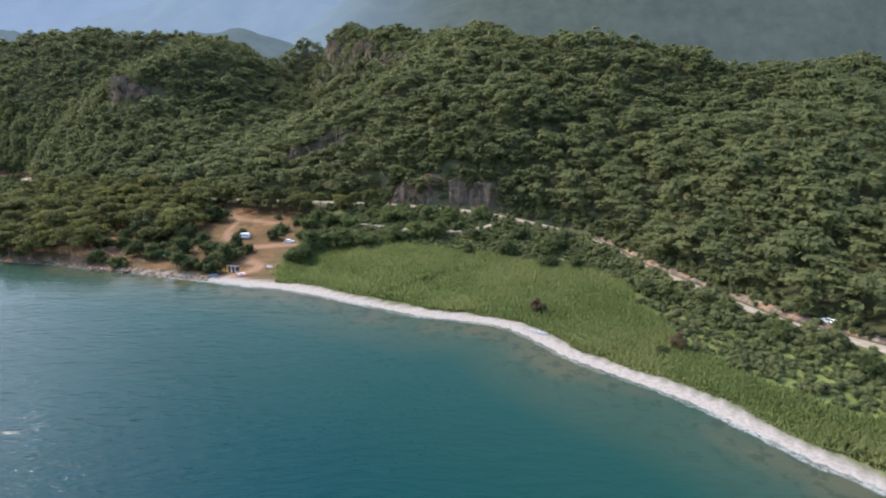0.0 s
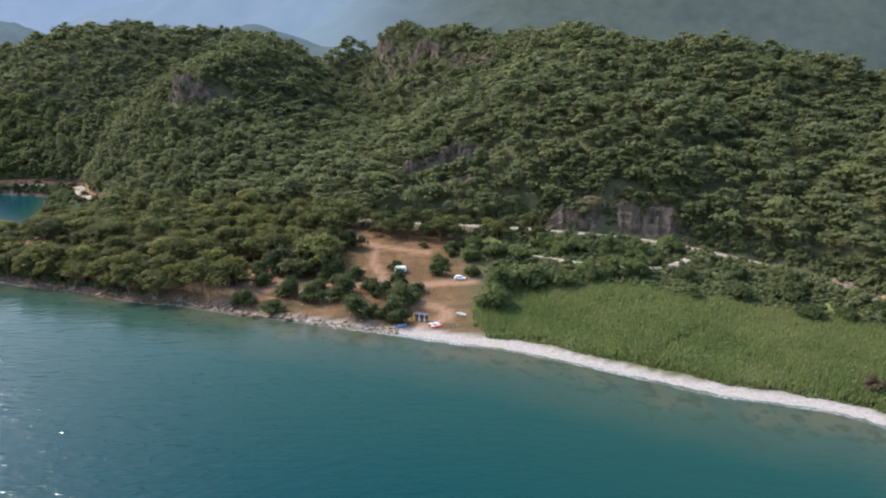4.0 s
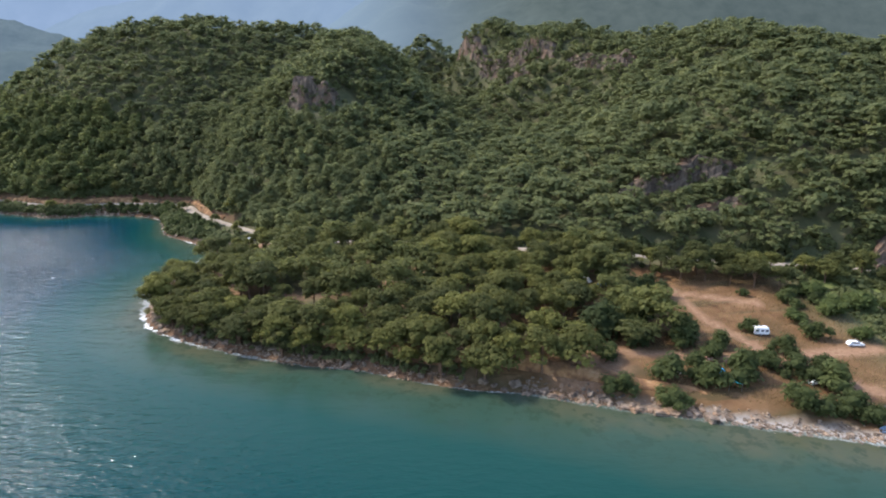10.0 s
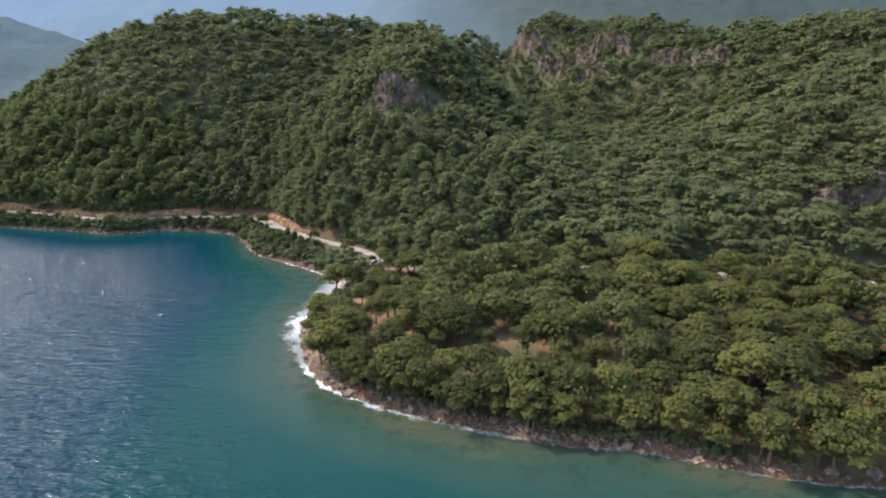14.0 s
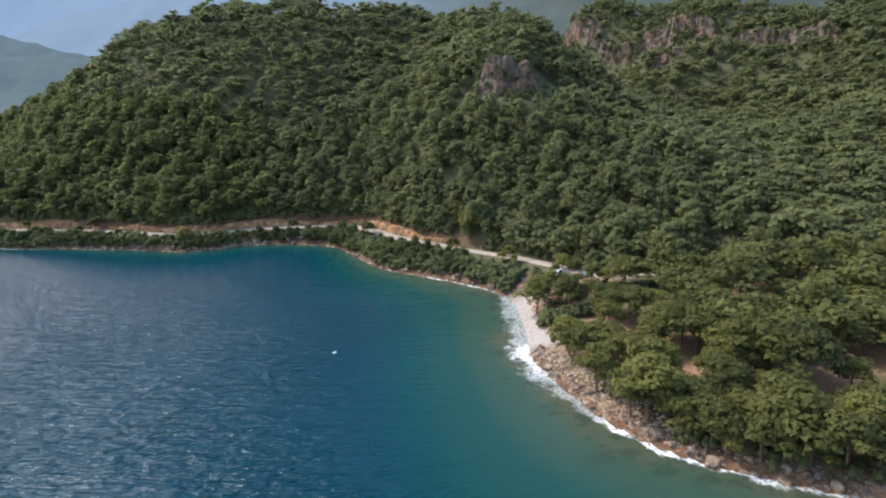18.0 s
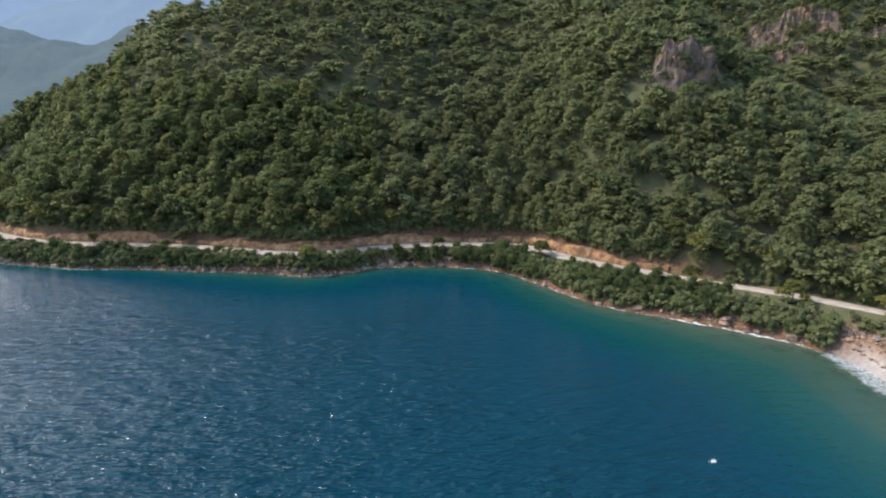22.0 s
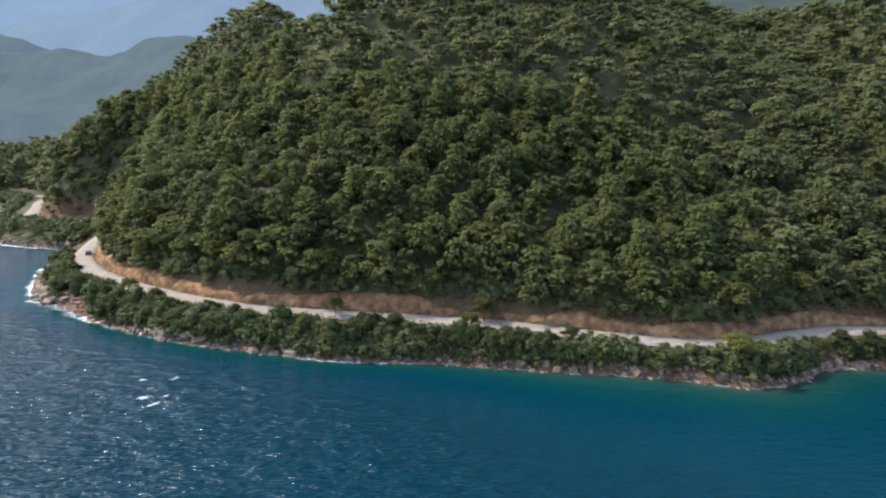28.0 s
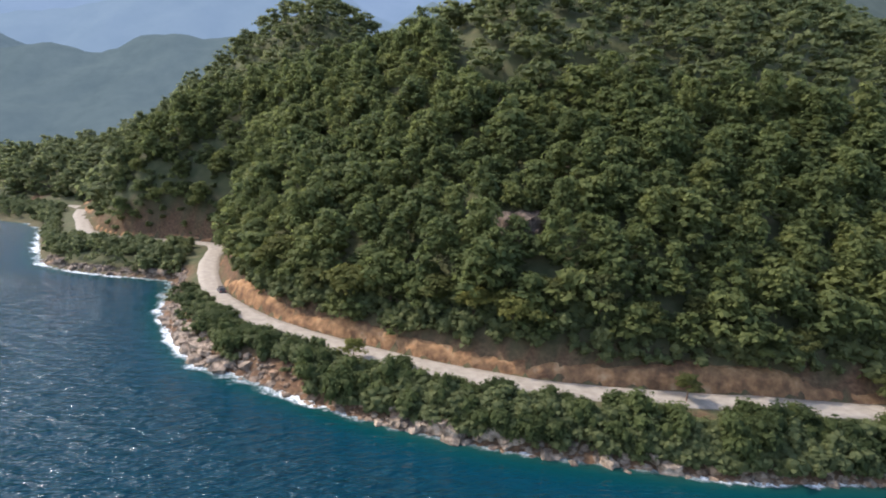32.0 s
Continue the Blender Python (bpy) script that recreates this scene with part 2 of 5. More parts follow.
def painted_haze_material(name, low, high, scale=0.012, sunward=None):
    """Far slopes; the pale haze before them is painted into emission, paler towards the sun."""
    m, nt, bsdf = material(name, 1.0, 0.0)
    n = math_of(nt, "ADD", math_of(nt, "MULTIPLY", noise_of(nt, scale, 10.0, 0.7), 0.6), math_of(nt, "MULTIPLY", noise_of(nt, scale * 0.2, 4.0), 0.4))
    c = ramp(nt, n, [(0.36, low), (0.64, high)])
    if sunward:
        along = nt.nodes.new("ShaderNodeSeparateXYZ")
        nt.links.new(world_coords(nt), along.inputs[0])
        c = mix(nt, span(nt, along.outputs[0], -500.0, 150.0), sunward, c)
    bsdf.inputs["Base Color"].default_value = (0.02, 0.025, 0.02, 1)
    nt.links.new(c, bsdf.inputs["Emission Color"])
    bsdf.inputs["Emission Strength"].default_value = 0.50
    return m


# ---- the lie of the land ----
BEACH = [(260, -140), (140, 10), (104, 48), (74, 78), (65, 89), (53, 107), (43, 117), (31, 129), (23, 142), (13, 151), (-6, 157), (-27, 168), (-53, 182), (-74, 189)]
CAMP_SHORE = [(-90, 195), (-107, 200), (-125, 206), (-142, 211), (-155, 216), (-166, 220)]
HEADLAND = [(-182, 223.5), (-196, 229), (-209, 234.5), (-225, 238), (-239.5, 244), (-253.5, 250), (-266.5, 257.5), (-277.5, 266), (-285, 278), (-289, 293), (-291.5, 309), (-289, 323), (-286.5, 346)]
COVE = [(-288, 354), (-294, 364), (-305, 374), (-317, 384), (-328, 394), (-338, 414), (-347, 431), (-360, 440), (-379, 445), (-394, 446), (-404, 441), (-418, 439), (-434, 446), (-461, 453)]
ROCKY_SHORE = [(-484, 460), (-505, 464), (-520, 470), (-538, 478), (-553, 487), (-568, 499), (-582, 513), (-590, 520), (-602, 548), (-607, 575), (-609, 592), (-625, 599), (-645, 608), (-658, 622), (-674, 660), (-694, 708), (-730, 735), (-800, 770), (-950, 830), (-1300, 950), (-2500, 1300), (-4500, 2000)]
COAST = BEACH + CAMP_SHORE + HEADLAND + COVE + ROCKY_SHORE
BAY_ROAD = [(300, -60, 5), (150, 60, 5), (120, 105, 5), (103, 129, 4.5), (94, 140, 4.5), (86, 159, 4.5), (79, 176, 5), (73, 192, 5), (69, 214, 5), (62, 230, 6), (45, 248, 8), (20, 262, 11), (-5, 270, 12.5), (-30, 281, 12.5), (-55, 290, 12)]
WOOD_ROAD = [(-100, 305, 11), (-160, 325, 10), (-215, 340, 9), (-244, 341, 8), (-259, 347, 7.3), (-268, 362, 6.6), (-278, 376, 6.3), (-290, 388, 6.1)]
COVE_ROAD = [(-303, 401, 6), (-314, 412, 6), (-324, 425, 6), (-336, 444, 6), (-350, 451, 6), (-378, 455, 6), (-394, 453, 6), (-418, 449, 6), (-443, 457, 6), (-464, 467, 6), (-490, 475, 6), (-518, 483, 6), (-534, 490, 6), (-549, 500, 6), (-565, 514, 6), (-578, 528, 6), (-588, 545, 6), (-594, 562, 6)]
FAR_ROAD = [(-599, 590, 6), (-601, 622, 6), (-606, 631, 6), (-622, 637, 6), (-641, 642, 6), (-655, 655, 6), (-662, 672, 6), (-675, 705, 6), (-692, 748, 6), (-740, 775, 6), (-810, 810, 6), (-960, 870, 6), (-1310, 990, 6), (-2500, 1340, 6), (-4500, 2040, 6)]
ROAD = BAY_ROAD + WOOD_ROAD + COVE_ROAD + FAR_ROAD


def curve_through(points, step):
    """A smooth line through the points (Catmull-Rom), sampled about every step metres."""
    p = np.array([points[0], *points, points[-1]], float)
    out = []
    for k in range(1, len(p) - 2):
        n = max(2, int(np.linalg.norm(p[k + 1] - p[k]) / step))
        u = np.linspace(0, 1, n, endpoint=False)[:, None]
        out.append(0.5 * (2 * p[k] + (p[k + 1] - p[k - 1]) * u + (2 * p[k - 1] - 5 * p[k] + 4 * p[k + 1] - p[k + 2]) * u**2 + (3 * p[k] - p[k - 1] - 3 * p[k + 1] + p[k + 2]) * u**3))
    return np.concatenate([*out, p[-1:]])


def from_line(line, x, y):
    """Signed distance from a line (positive inland) and the line's height beside each place."""
    best, side, high = np.full(x.shape, 1e18), np.zeros(x.shape), np.zeros(x.shape)
    for a, b in zip(line[:-1], line[1:]):
        dx, dy = b[0] - a[0], b[1] - a[1]
        u = np.clip(((x - a[0]) * dx + (y - a[1]) * dy) / (dx * dx + dy * dy), 0, 1)
        d = (x - a[0] - u * dx) ** 2 + (y - a[1] - u * dy) ** 2
        near = d < best
        best[near] = d[near]
        side[near] = np.where(dx * (y - a[1]) - dy * (x - a[0]) < 0, 1.0, -1.0)[near]
        if len(a) > 2:
            high[near] = (a[2] + u * (b[2] - a[2]))[near]
    return np.sqrt(best) * side, high


def smooth(v, lo, hi):
    u = np.clip((v - lo) / (hi - lo), 0, 1)
    return u * u * (3 - 2 * u)


def lattice(x, y, size, seed):
    """Smooth value noise in -1..1."""
    table = np.random.RandomState(seed).uniform(-1, 1, (256, 256))
    u, v = x / size, y / size
    i, j = np.floor(u).astype(int), np.floor(v).astype(int)
    a, b = u - i, v - j
    a, b = a * a * (3 - 2 * a), b * b * (3 - 2 * b)
    t = lambda p, q: table[p % 256, q % 256]
    return (t(i, j) * (1 - a) + t(i + 1, j) * a) * (1 - b) + (t(i, j + 1) * (1 - a) + t(i + 1, j + 1) * a) * b


def rough_noise(x, y, size, seed, octaves=4):
    return sum(lattice(x + 31 * k, y + 17 * k, size / 2**k, seed + k) / 2**k for k in range(octaves))


# knolls and ridges: x, y, rise
HILLS = [(-110, 690, 96), (-20, 560, 48), (60, 430, 36), (-30, 400, 49), (150, 400, 69), (230, 440, 30), (120, 300, 20), (20, 320, 34), (-90, 350, 12), (-190, 410, 15),
         (-260, 480, 79), (-370, 620, 49), (-300, 650, 68), (-440, 590, 23), (-410, 520, 29), (-500, 640, 55), (-500, 560, 27), (-580, 660, 35), (-180, 540, 15), (-200, 650, 73), (50, 520, 88),
         (330, 440, 71), (140, 520, -45), (-420, 700, 88), (-20, 660, 82), (-560, 700, -6), (-540, 800, 115), (-620, 740, -19), (-720, 880, 16), (-600, 860, 94), (-660, 930, 14), (-250, 760, 87)]
# shoulders and spurs on them, and a gorge between two: x, y, rise, reach
SPURS = [(-174, 798, 78, 32), (-249, 576, 48, 32), (230, 310, 41, 45), (133, 213, 27, 45), (-206, 454, -16, 32), (-64, 595, 20, 32), (175, 256, 19, 32), (-346, 557, 18, 32), (-300, 690, 15, 32),
         (-160, 760, 28, 32), (165, 329, -19, 32), (-618, 636, 94, 45), (-527, 500, 24, 32), (-216, 536, 22, 32), (-107, 480, 7, 45), (-409, 563, 10, 32), (-279, 509, 19, 32), (253, 370, 12, 32),
         (5, 281, 28, 32), (-121, 712, 45, 28), (-489, 622, 14, 28), (-368, 660, 11, 28), (102, 420, 11, 28)]
GORGE = [(-147, 660, -85, 32), (-179, 715, -46, 32)]
ROAD_LINE = curve_through(ROAD, 6)
COAST_LINE = curve_through(COAST, 6)
near_coast = COAST_LINE[COAST_LINE[:, 0] > -900]


def land(x, y):
    """Height of the ground, and the distances from shore and road that shape it."""
    x, y = np.asarray(x, float), np.asarray(y, float)
    shape = x.shape
    x, y = x.ravel(), y.ravel()
    inland, _ = from_line(COAST_LINE, x, y)
    uphill, level = from_line(ROAD_LINE, x, y)
    wild = rough_noise(x, y, 40, 3)
    up = np.maximum(uphill - 5.0, 0)
    bank = 3.0 * smooth(uphill, 4.4, 6.6) * (0.25 + 0.75 * smooth(-x, 270, 300))
    rise = sum(h * np.exp(-((x - cx) ** 2 + (y - cy) ** 2) / (2 * 58.0**2)) for cx, cy, h in HILLS)
    rise += sum(h * np.exp(-((x - cx) ** 2 + (y - cy) ** 2) / (2.0 * w * w)) for cx, cy, h, w in SPURS + GORGE)
    hill = level + bank + rise * up / (up + 30.0) + wild * np.minimum(up * 0.06, 3.5)
    t = np.clip(inland / np.maximum(inland - np.minimum(uphill, 0), 1e-3), 0, 1)
    flat = smooth(-x, 60, 160) * (1 - smooth(-x, 300, 330))
    steep = smooth(-x, 160, 180)
    low = level * (t**1.3 * (1 - steep) + np.minimum(t * 1.6, 0.25 + 0.75 * t) * steep) + 0.35 * wild * np.minimum(inland, 8) / 8
    low += 0.9 * steep * smooth(inland, 0, 2.5)
    low += 1.9 * smooth(-x, 84, 104) * (1 - smooth(-x, 165, 190)) * smooth(inland, 2.5, 8) * (1 - smooth(inland, 20, 70))
    # the small beach lies level below a bluff
    edge = np.where(y < 322, 12.5 - 8.0 * smooth(y, 317, 322), 4.5)
    k = smooth(y, 303, 311) * (1 - smooth(y, 344, 356)) * (x < -262) * (1 - smooth(inland, edge, edge + 3.2))
    low = low * (1 - k) + 0.16 * np.maximum(inland, 0) * k
    z = np.where(uphill > 3.6, hill, low)
    on_road = 1 - smooth(np.abs(uphill), 3.5, 4.5)
    z = z * (1 - on_road) + (level - 0.25) * on_road
    z = np.where((y > 1150) | (x > 420), np.minimum(z, 120), z)
    z = np.where(inland < 0, np.maximum(-12, inland * 0.15), np.maximum(z, inland * 0.04))
    return [v.reshape(shape) for v in (z, inland, uphill)]


def spread(lo, hi, step, far_lo, far_hi, growth=1.22):
    """Even steps from lo to hi, then wider and wider ones."""
    mid = list(np.arange(lo, hi + step / 2, step))
    left, right, d = [], [], step
    while (left or mid)[-1 if left else 0] > far_lo:
        d *= growth
        left.append((left[-1] if left else mid[0]) - d)
    d = step
    while (right or mid)[-1] < far_hi:
        d *= growth
        right.append((right[-1] if right else mid[-1]) + d)
    return np.array(left[::-1] + mid + right)


def sheet(name, xs, ys, zs, mat, marks):
    """One sheet over the grid xs by ys, with the named marks on its points."""
    nx, ny = len(xs), len(ys)
    gx, gy = np.meshgrid(xs, ys)
    me = bpy.data.meshes.new(name)
    i = np.arange(nx * ny).reshape(ny, nx)
    quads = np.stack([i[:-1, :-1], i[:-1, 1:], i[1:, 1:], i[1:, :-1]], -1).reshape(-1, 4)
    fill_mesh(me, np.stack([gx, gy, zs], -1).reshape(-1, 3), quads)
    for key, v in marks.items():
        me.attributes.new(key, "FLOAT", "POINT").data.foreach_set("value", np.ravel(v).astype(np.float32))
    me.materials.append(mat)
    return new(name, me)


def fill_mesh(me, verts, faces, flat=False):
    n = faces.shape[1]
    me.vertices.add(len(verts))
    me.vertices.foreach_set("co", np.ravel(verts).astype(np.float32))
    me.loops.add(faces.size)
    me.loops.foreach_set("vertex_index", np.ravel(faces).astype(np.int32))
    me.polygons.add(len(faces))
    me.polygons.foreach_set("loop_start", np.arange(0, faces.size, n, dtype=np.int32))
    me.polygons.foreach_set("loop_total", np.full(len(faces), n, dtype=np.int32))
    me.polygons.foreach_set("use_smooth", np.full(len(faces), not flat))
    me.update(calc_edges=True)


xs = spread(-740, 160, 2.5, -4500, 3000)
ys = spread(66, 660, 2.5, -1500, 4600)
gx, gy = np.meshgrid(xs, ys)
gz, g_in, g_up = land(gx, gy)
wobble = rough_noise(gx, gy, 25, 11)
camp = smooth(-gx, 55, 75) * (1 - smooth(-gx, 165, 185)) * smooth(-g_up, 6, 14) * smooth(g_in, 1, 4)
meadow = (1 - smooth(-gx, 45, 62)) * smooth(-g_up, 2, 5) * smooth(g_in + 2 * wobble, 6.5, 8.5)
sand_width = np.where(gx > -85, 4.0, 3.2)
pebble = (1 - smooth(g_in + 1.5 * wobble, sand_width, sand_width + 2.5)) * (1 - smooth(-gx, 118, 150))
small_beach = smooth(gy, 308, 314) * (1 - smooth(gy, 342, 356)) * (gx < -270)
beach_edge = np.where(gy < 322, 12.5 - 8.0 * smooth(gy, 317, 322), 4.2)
pebble = np.maximum(pebble, 0.95 * small_beach * (1 - smooth(g_in + 0.6 * wobble, beach_edge - 0.5, beach_edge + 1.0)))
bluff = smooth(gy, 318, 323) * (1 - smooth(gy, 352, 364)) * (gx < -262) * smooth(g_in, 4.2, 5.2) * (1 - smooth(g_in + 2 * wobble, 9, 13))
cut = smooth(g_up, 2.6, 3.4) * (1 - smooth(g_up + wobble, 6.4, 8.4)) * smooth(-gx, 270, 300)
TRACKS = [[(-103, 230), (-93, 231), (-76, 233), (-63, 233)], [(-104, 277), (-102, 254), (-97, 239), (-95, 230)], [(-115, 289), (-104, 274), (-80, 262)],
          [(-83, 218), (-75, 212), (-74, 206), (-84, 199)], [(-165, 250), (-145, 243), (-137, 237), (-130, 234), (-103, 230)], [(-145, 243), (-150, 225), (-140, 218)]]
worn = sum((1 - smooth(np.abs(from_line(curve_through(t, 3), gx.ravel(), gy.ravel())[0].reshape(gx.shape)) + 0.8 * wobble, 1.2, 2.8)) for t in TRACKS)
worn = np.maximum(worn, (1 - smooth(np.hypot((gx + 148) / 1.5, gy - 226) + 3 * wobble, 7, 12)) * 0.9)
worn = np.maximum(worn, 0.8 * (1 - smooth(np.hypot(gx + 264, gy - 338) + 3 * wobble, 5, 9)) * smooth(-g_up, 2, 4))
for cx, cy, r in ((-240, 276, 6.0), (-204, 287, 6.0), (-225, 324, 5.0), (-250, 256, 4.0), (-263, 284, 3.5), (-226, 257, 4.0), (-212, 250, 4.0), (-272, 299, 3.0), (-186, 245, 4.5), (-178, 236, 4.5)):
    worn = np.maximum(worn, 1 - smooth(np.hypot(gx - cx, gy - cy) + 2 * wobble, r, r + 3))
needle_gaps = smooth(rough_noise(gx, gy, 15, 77), -0.1, 0.35) * smooth(-gx, 150, 185) * (1 - smooth(-gx, 296, 304)) * smooth(-g_up, 6, 14) * smooth(g_in, 1, 4)
worn = np.maximum(worn, 0.75 * needle_gaps)
soil = np.clip(worn, 0, 1)
earth = np.clip(cut + bluff + 1.5 * (1 - smooth(np.hypot(gx + 508, gy - 471), 3, 6)) + (1 - smooth(g_in + 2 * wobble, 2, 6)) * smooth(-gx, 118, 150) * (1 - 0.7 * smooth(-gx, 600, 640)), 0, 1)
ground = sheet("ground", xs, ys, gz, GROUND, {"dry": camp, "meadow": meadow, "pebble": pebble, "soil": soil, "earth": earth})
tagged(ground, "wooded coast with pebble beach and dry camping ground", "ground", kind="structure")

# the sea
wx, wy = spread(-720, 160, 3.6, -4500, 4500), spread(-40, 620, 3.6, -4500, 4600)
sx, sy = np.meshgrid(wx, wy)
s_in, _ = from_line(COAST_LINE, sx.ravel(), sy.ravel())
s_in = s_in.reshape(sx.shape)
swash = rough_noise(sx, sy, 18, 21)
surf_width = 0.8 + 0.7 * smooth(-sx, 225, 250) * (1 - smooth(-sx, 292, 320)) + 2.4 * smooth(-sx, 262, 284) * smooth(sy, 268, 300) * (1 - smooth(sy, 340, 356)) + 0.6 * smooth(-sx, 470, 510) + 1.0 * smooth(-sx, 550, 585)
open_side = smooth(-sx, 430, 520)
windy = (0.16 + 1.45 * smooth(-sx, 150, 400)) * smooth(-s_in - 10 + 9 * open_side, 4 - 3 * open_side, 60 - 42 * open_side)
foam = (0.3 + 0.7 * smooth(swash, -0.45, 0.25)) * (0.3 + 0.7 * smooth(-sx, 140, 230))
sea = sheet("water", wx, wy, 0 * sx, WATER, {"shore": -s_in * (0.8 + 0.2 * smooth(-sx, 110, 260) + 5.0 * smooth(-sx, 300, 390) + 8.0 * smooth(-sx, 440, 500)), "foam": foam, "off": -s_in, "surf": surf_width, "windy": windy})
tagged(sea, "rippled turquoise sea turning deep blue offshore", "sea", kind="structure")


def ribbon(name, line, half, lift, mat):
    d = np.gradient(line[:, :2], axis=0)
    d /= np.linalg.norm(d, axis=1)[:, None]
    side = np.stack([-d[:, 1], d[:, 0]], 1)
    rims, cross = [], (-half - 0.3, -half, -half * 0.4, half * 0.4, half, half + 0.3)
    for o in cross:
        w = o + (0.35 * rough_noise(line[:, 0] + o, line[:, 1], 9, 41) if abs(o) >= half else 0)
        e = line[:, :2] + side * (w if np.ndim(w) else np.full(len(line), w))[:, None]
        rims.append(np.c_[e, line[:, 2] + lift - (0.4 if abs(o) > half else 0) + (0.05 if abs(o) < half else 0)])
    v = np.stack(rims, 1)
    i = np.arange(v.shape[0] * v.shape[1]).reshape(v.shape[:2])
    quads = np.stack([i[:-1, :-1], i[:-1, 1:], i[1:, 1:], i[1:, :-1]], -1).reshape(-1, 4)
    me = bpy.data.meshes.new(name)
    fill_mesh(me, v.reshape(-1, 3), quads)
    me.materials.append(mat)
    return new(name, me)


bend = len(BAY_ROAD + WOOD_ROAD)
tagged(ribbon("road", curve_through(ROAD[bend:-3], 2.0), 2.9, 0.0, ROAD_MAT), "pale unmarked coast road along the wooded slope", "road", kind="structure")
tagged(ribbon("road", curve_through(ROAD[1:bend + 1], 2.0), 2.0, 0.0, ROAD_MAT), "narrow pale road through the trees behind the bay", "road", kind="structure")

# ---- far mountains ----
def mountain(name, ridge, near_y, depth, mat, seed, label):
    """A far ridge: a slope that climbs from near_y to the ridge's height line."""
    n, m = 160, 40
    rx, rz = np.array([p[0] for p in ridge], float), np.array([p[1] for p in ridge], float)
    x = np.linspace(rx[0], rx[-1], n)
    top = np.interp(x, rx, rz)
    u = np.linspace(0, 1, m)[:, None]
    gx = np.repeat(x[None], m, 0)
    gy = near_y + depth * u + 0 * gx
    z = top * u**0.8 + (rough_noise(gx, gy, 260, seed, 6) * 40) * np.sin(np.pi * u * 0.75) + rough_noise(x, 0 * x, 90, seed + 9, 5) * 7
    z[0] = -5
    me = bpy.data.meshes.new(name)
    i = np.arange(n * m).reshape(m, n)
    fill_mesh(me, np.stack([gx, gy, z], -1).reshape(-1, 3), np.stack([i[:-1, :-1], i[:-1, 1:], i[1:, 1:], i[1:, :-1]], -1).reshape(-1, 4))
    me.materials.append(mat)
    return tagged(new(name, me), label, "mountain", kind="structure")


# haze of each distance, put into the slopes' own glow colours
HAZE_NEAR = painted_haze_material("hazy_slope_near", (0.029, 0.041, 0.044), (0.056, 0.071, 0.073), 0.035, (0.13, 0.185, 0.255))
HAZE_SOFT = painted_haze_material("hazy_slope_soft", (0.056, 0.082, 0.104), (0.080, 0.110, 0.132), 0.05)
HAZE_MID = painted_haze_material("hazy_slope_mid", (0.054, 0.081, 0.108), (0.086, 0.119, 0.150), 0.07)
HAZE_WIDE = painted_haze_material("hazy_slope_wide", (0.126, 0.183, 0.268), (0.148, 0.207, 0.296), 0.01)
HAZE_FAR = painted_haze_material("hazy_slope_far", (0.136, 0.198, 0.302), (0.165, 0.228, 0.342), 0.006)
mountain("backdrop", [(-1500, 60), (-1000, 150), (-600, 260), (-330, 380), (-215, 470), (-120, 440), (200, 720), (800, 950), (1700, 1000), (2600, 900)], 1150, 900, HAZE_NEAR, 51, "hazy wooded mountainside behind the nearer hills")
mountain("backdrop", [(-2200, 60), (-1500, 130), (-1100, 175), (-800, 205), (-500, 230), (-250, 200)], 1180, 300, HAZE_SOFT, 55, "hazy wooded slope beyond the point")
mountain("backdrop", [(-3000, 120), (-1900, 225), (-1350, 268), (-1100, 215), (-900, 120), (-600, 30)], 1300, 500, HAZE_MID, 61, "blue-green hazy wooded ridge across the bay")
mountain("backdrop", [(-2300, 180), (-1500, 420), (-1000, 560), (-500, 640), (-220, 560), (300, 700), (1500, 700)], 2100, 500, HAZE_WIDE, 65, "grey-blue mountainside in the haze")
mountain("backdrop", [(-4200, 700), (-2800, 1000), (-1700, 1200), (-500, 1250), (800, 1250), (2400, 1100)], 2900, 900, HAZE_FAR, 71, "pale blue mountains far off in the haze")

# ---- trees ----
ICO_V, ICO_F = [], []
bm = bmesh.new()
bmesh.ops.create_icosphere(bm, subdivisions=1, radius=1.0)
bm.verts.ensure_lookup_table()
ICO_V, ICO_F = np.array([v.co[:] for v in bm.verts]), np.array([[v.index for v in f.verts] for f in bm.faces])
bm.free()


def tufts(rng, centre, size, count, tuft):
    """Small three-cornered sprays of leaves over a clump's upper and outer side."""
    d = rng.normal(size=(count, 3))
    d[:, 2] = d[:, 2] * 0.8 + 0.25
    d /= np.linalg.norm(d, axis=1)[:, None]
    at = centre + d * size * rng.uniform(0.85, 1.12, (count, 1))
    n = d * 0.75 + (0, 0, 0.75) + rng.normal(size=(count, 3)) * 0.3
    n /= np.linalg.norm(n, axis=1)[:, None]
    a = np.cross(n, rng.normal(size=(count, 3)))
    a /= np.linalg.norm(a, axis=1)[:, None] + 1e-9
    b = np.cross(n, a)
    k = tuft * rng.uniform(0.6, 1.3, (count, 1))
    v = np.stack([at - a * k, at + a * k, at + b * k * 1.7], 1).reshape(-1, 3)
    return v, np.arange(count * 3).reshape(-1, 3)


def clumps(rng, places, ball, leaf_count, tuft, core=0.86):
    """Joined leafy clumps: each a dented core under loose sprays."""
    base_v, base_f = ball
    vs, fs, n = [], [], 0
    for cx, cy, cz, rx, rz in places:
        size = np.array([rx, rx, rz])
        v = base_v * size * core * rng.uniform(0.72, 1.16, (len(base_v), 1)) + (cx, cy, cz)
        for part_v, part_f in ((v, base_f), tufts(rng, np.array([cx, cy, cz]), size, leaf_count, tuft)):
            vs.append(part_v)
            fs.append(part_f + n)
            n += len(part_v)
    return np.concatenate(vs), np.concatenate(fs)


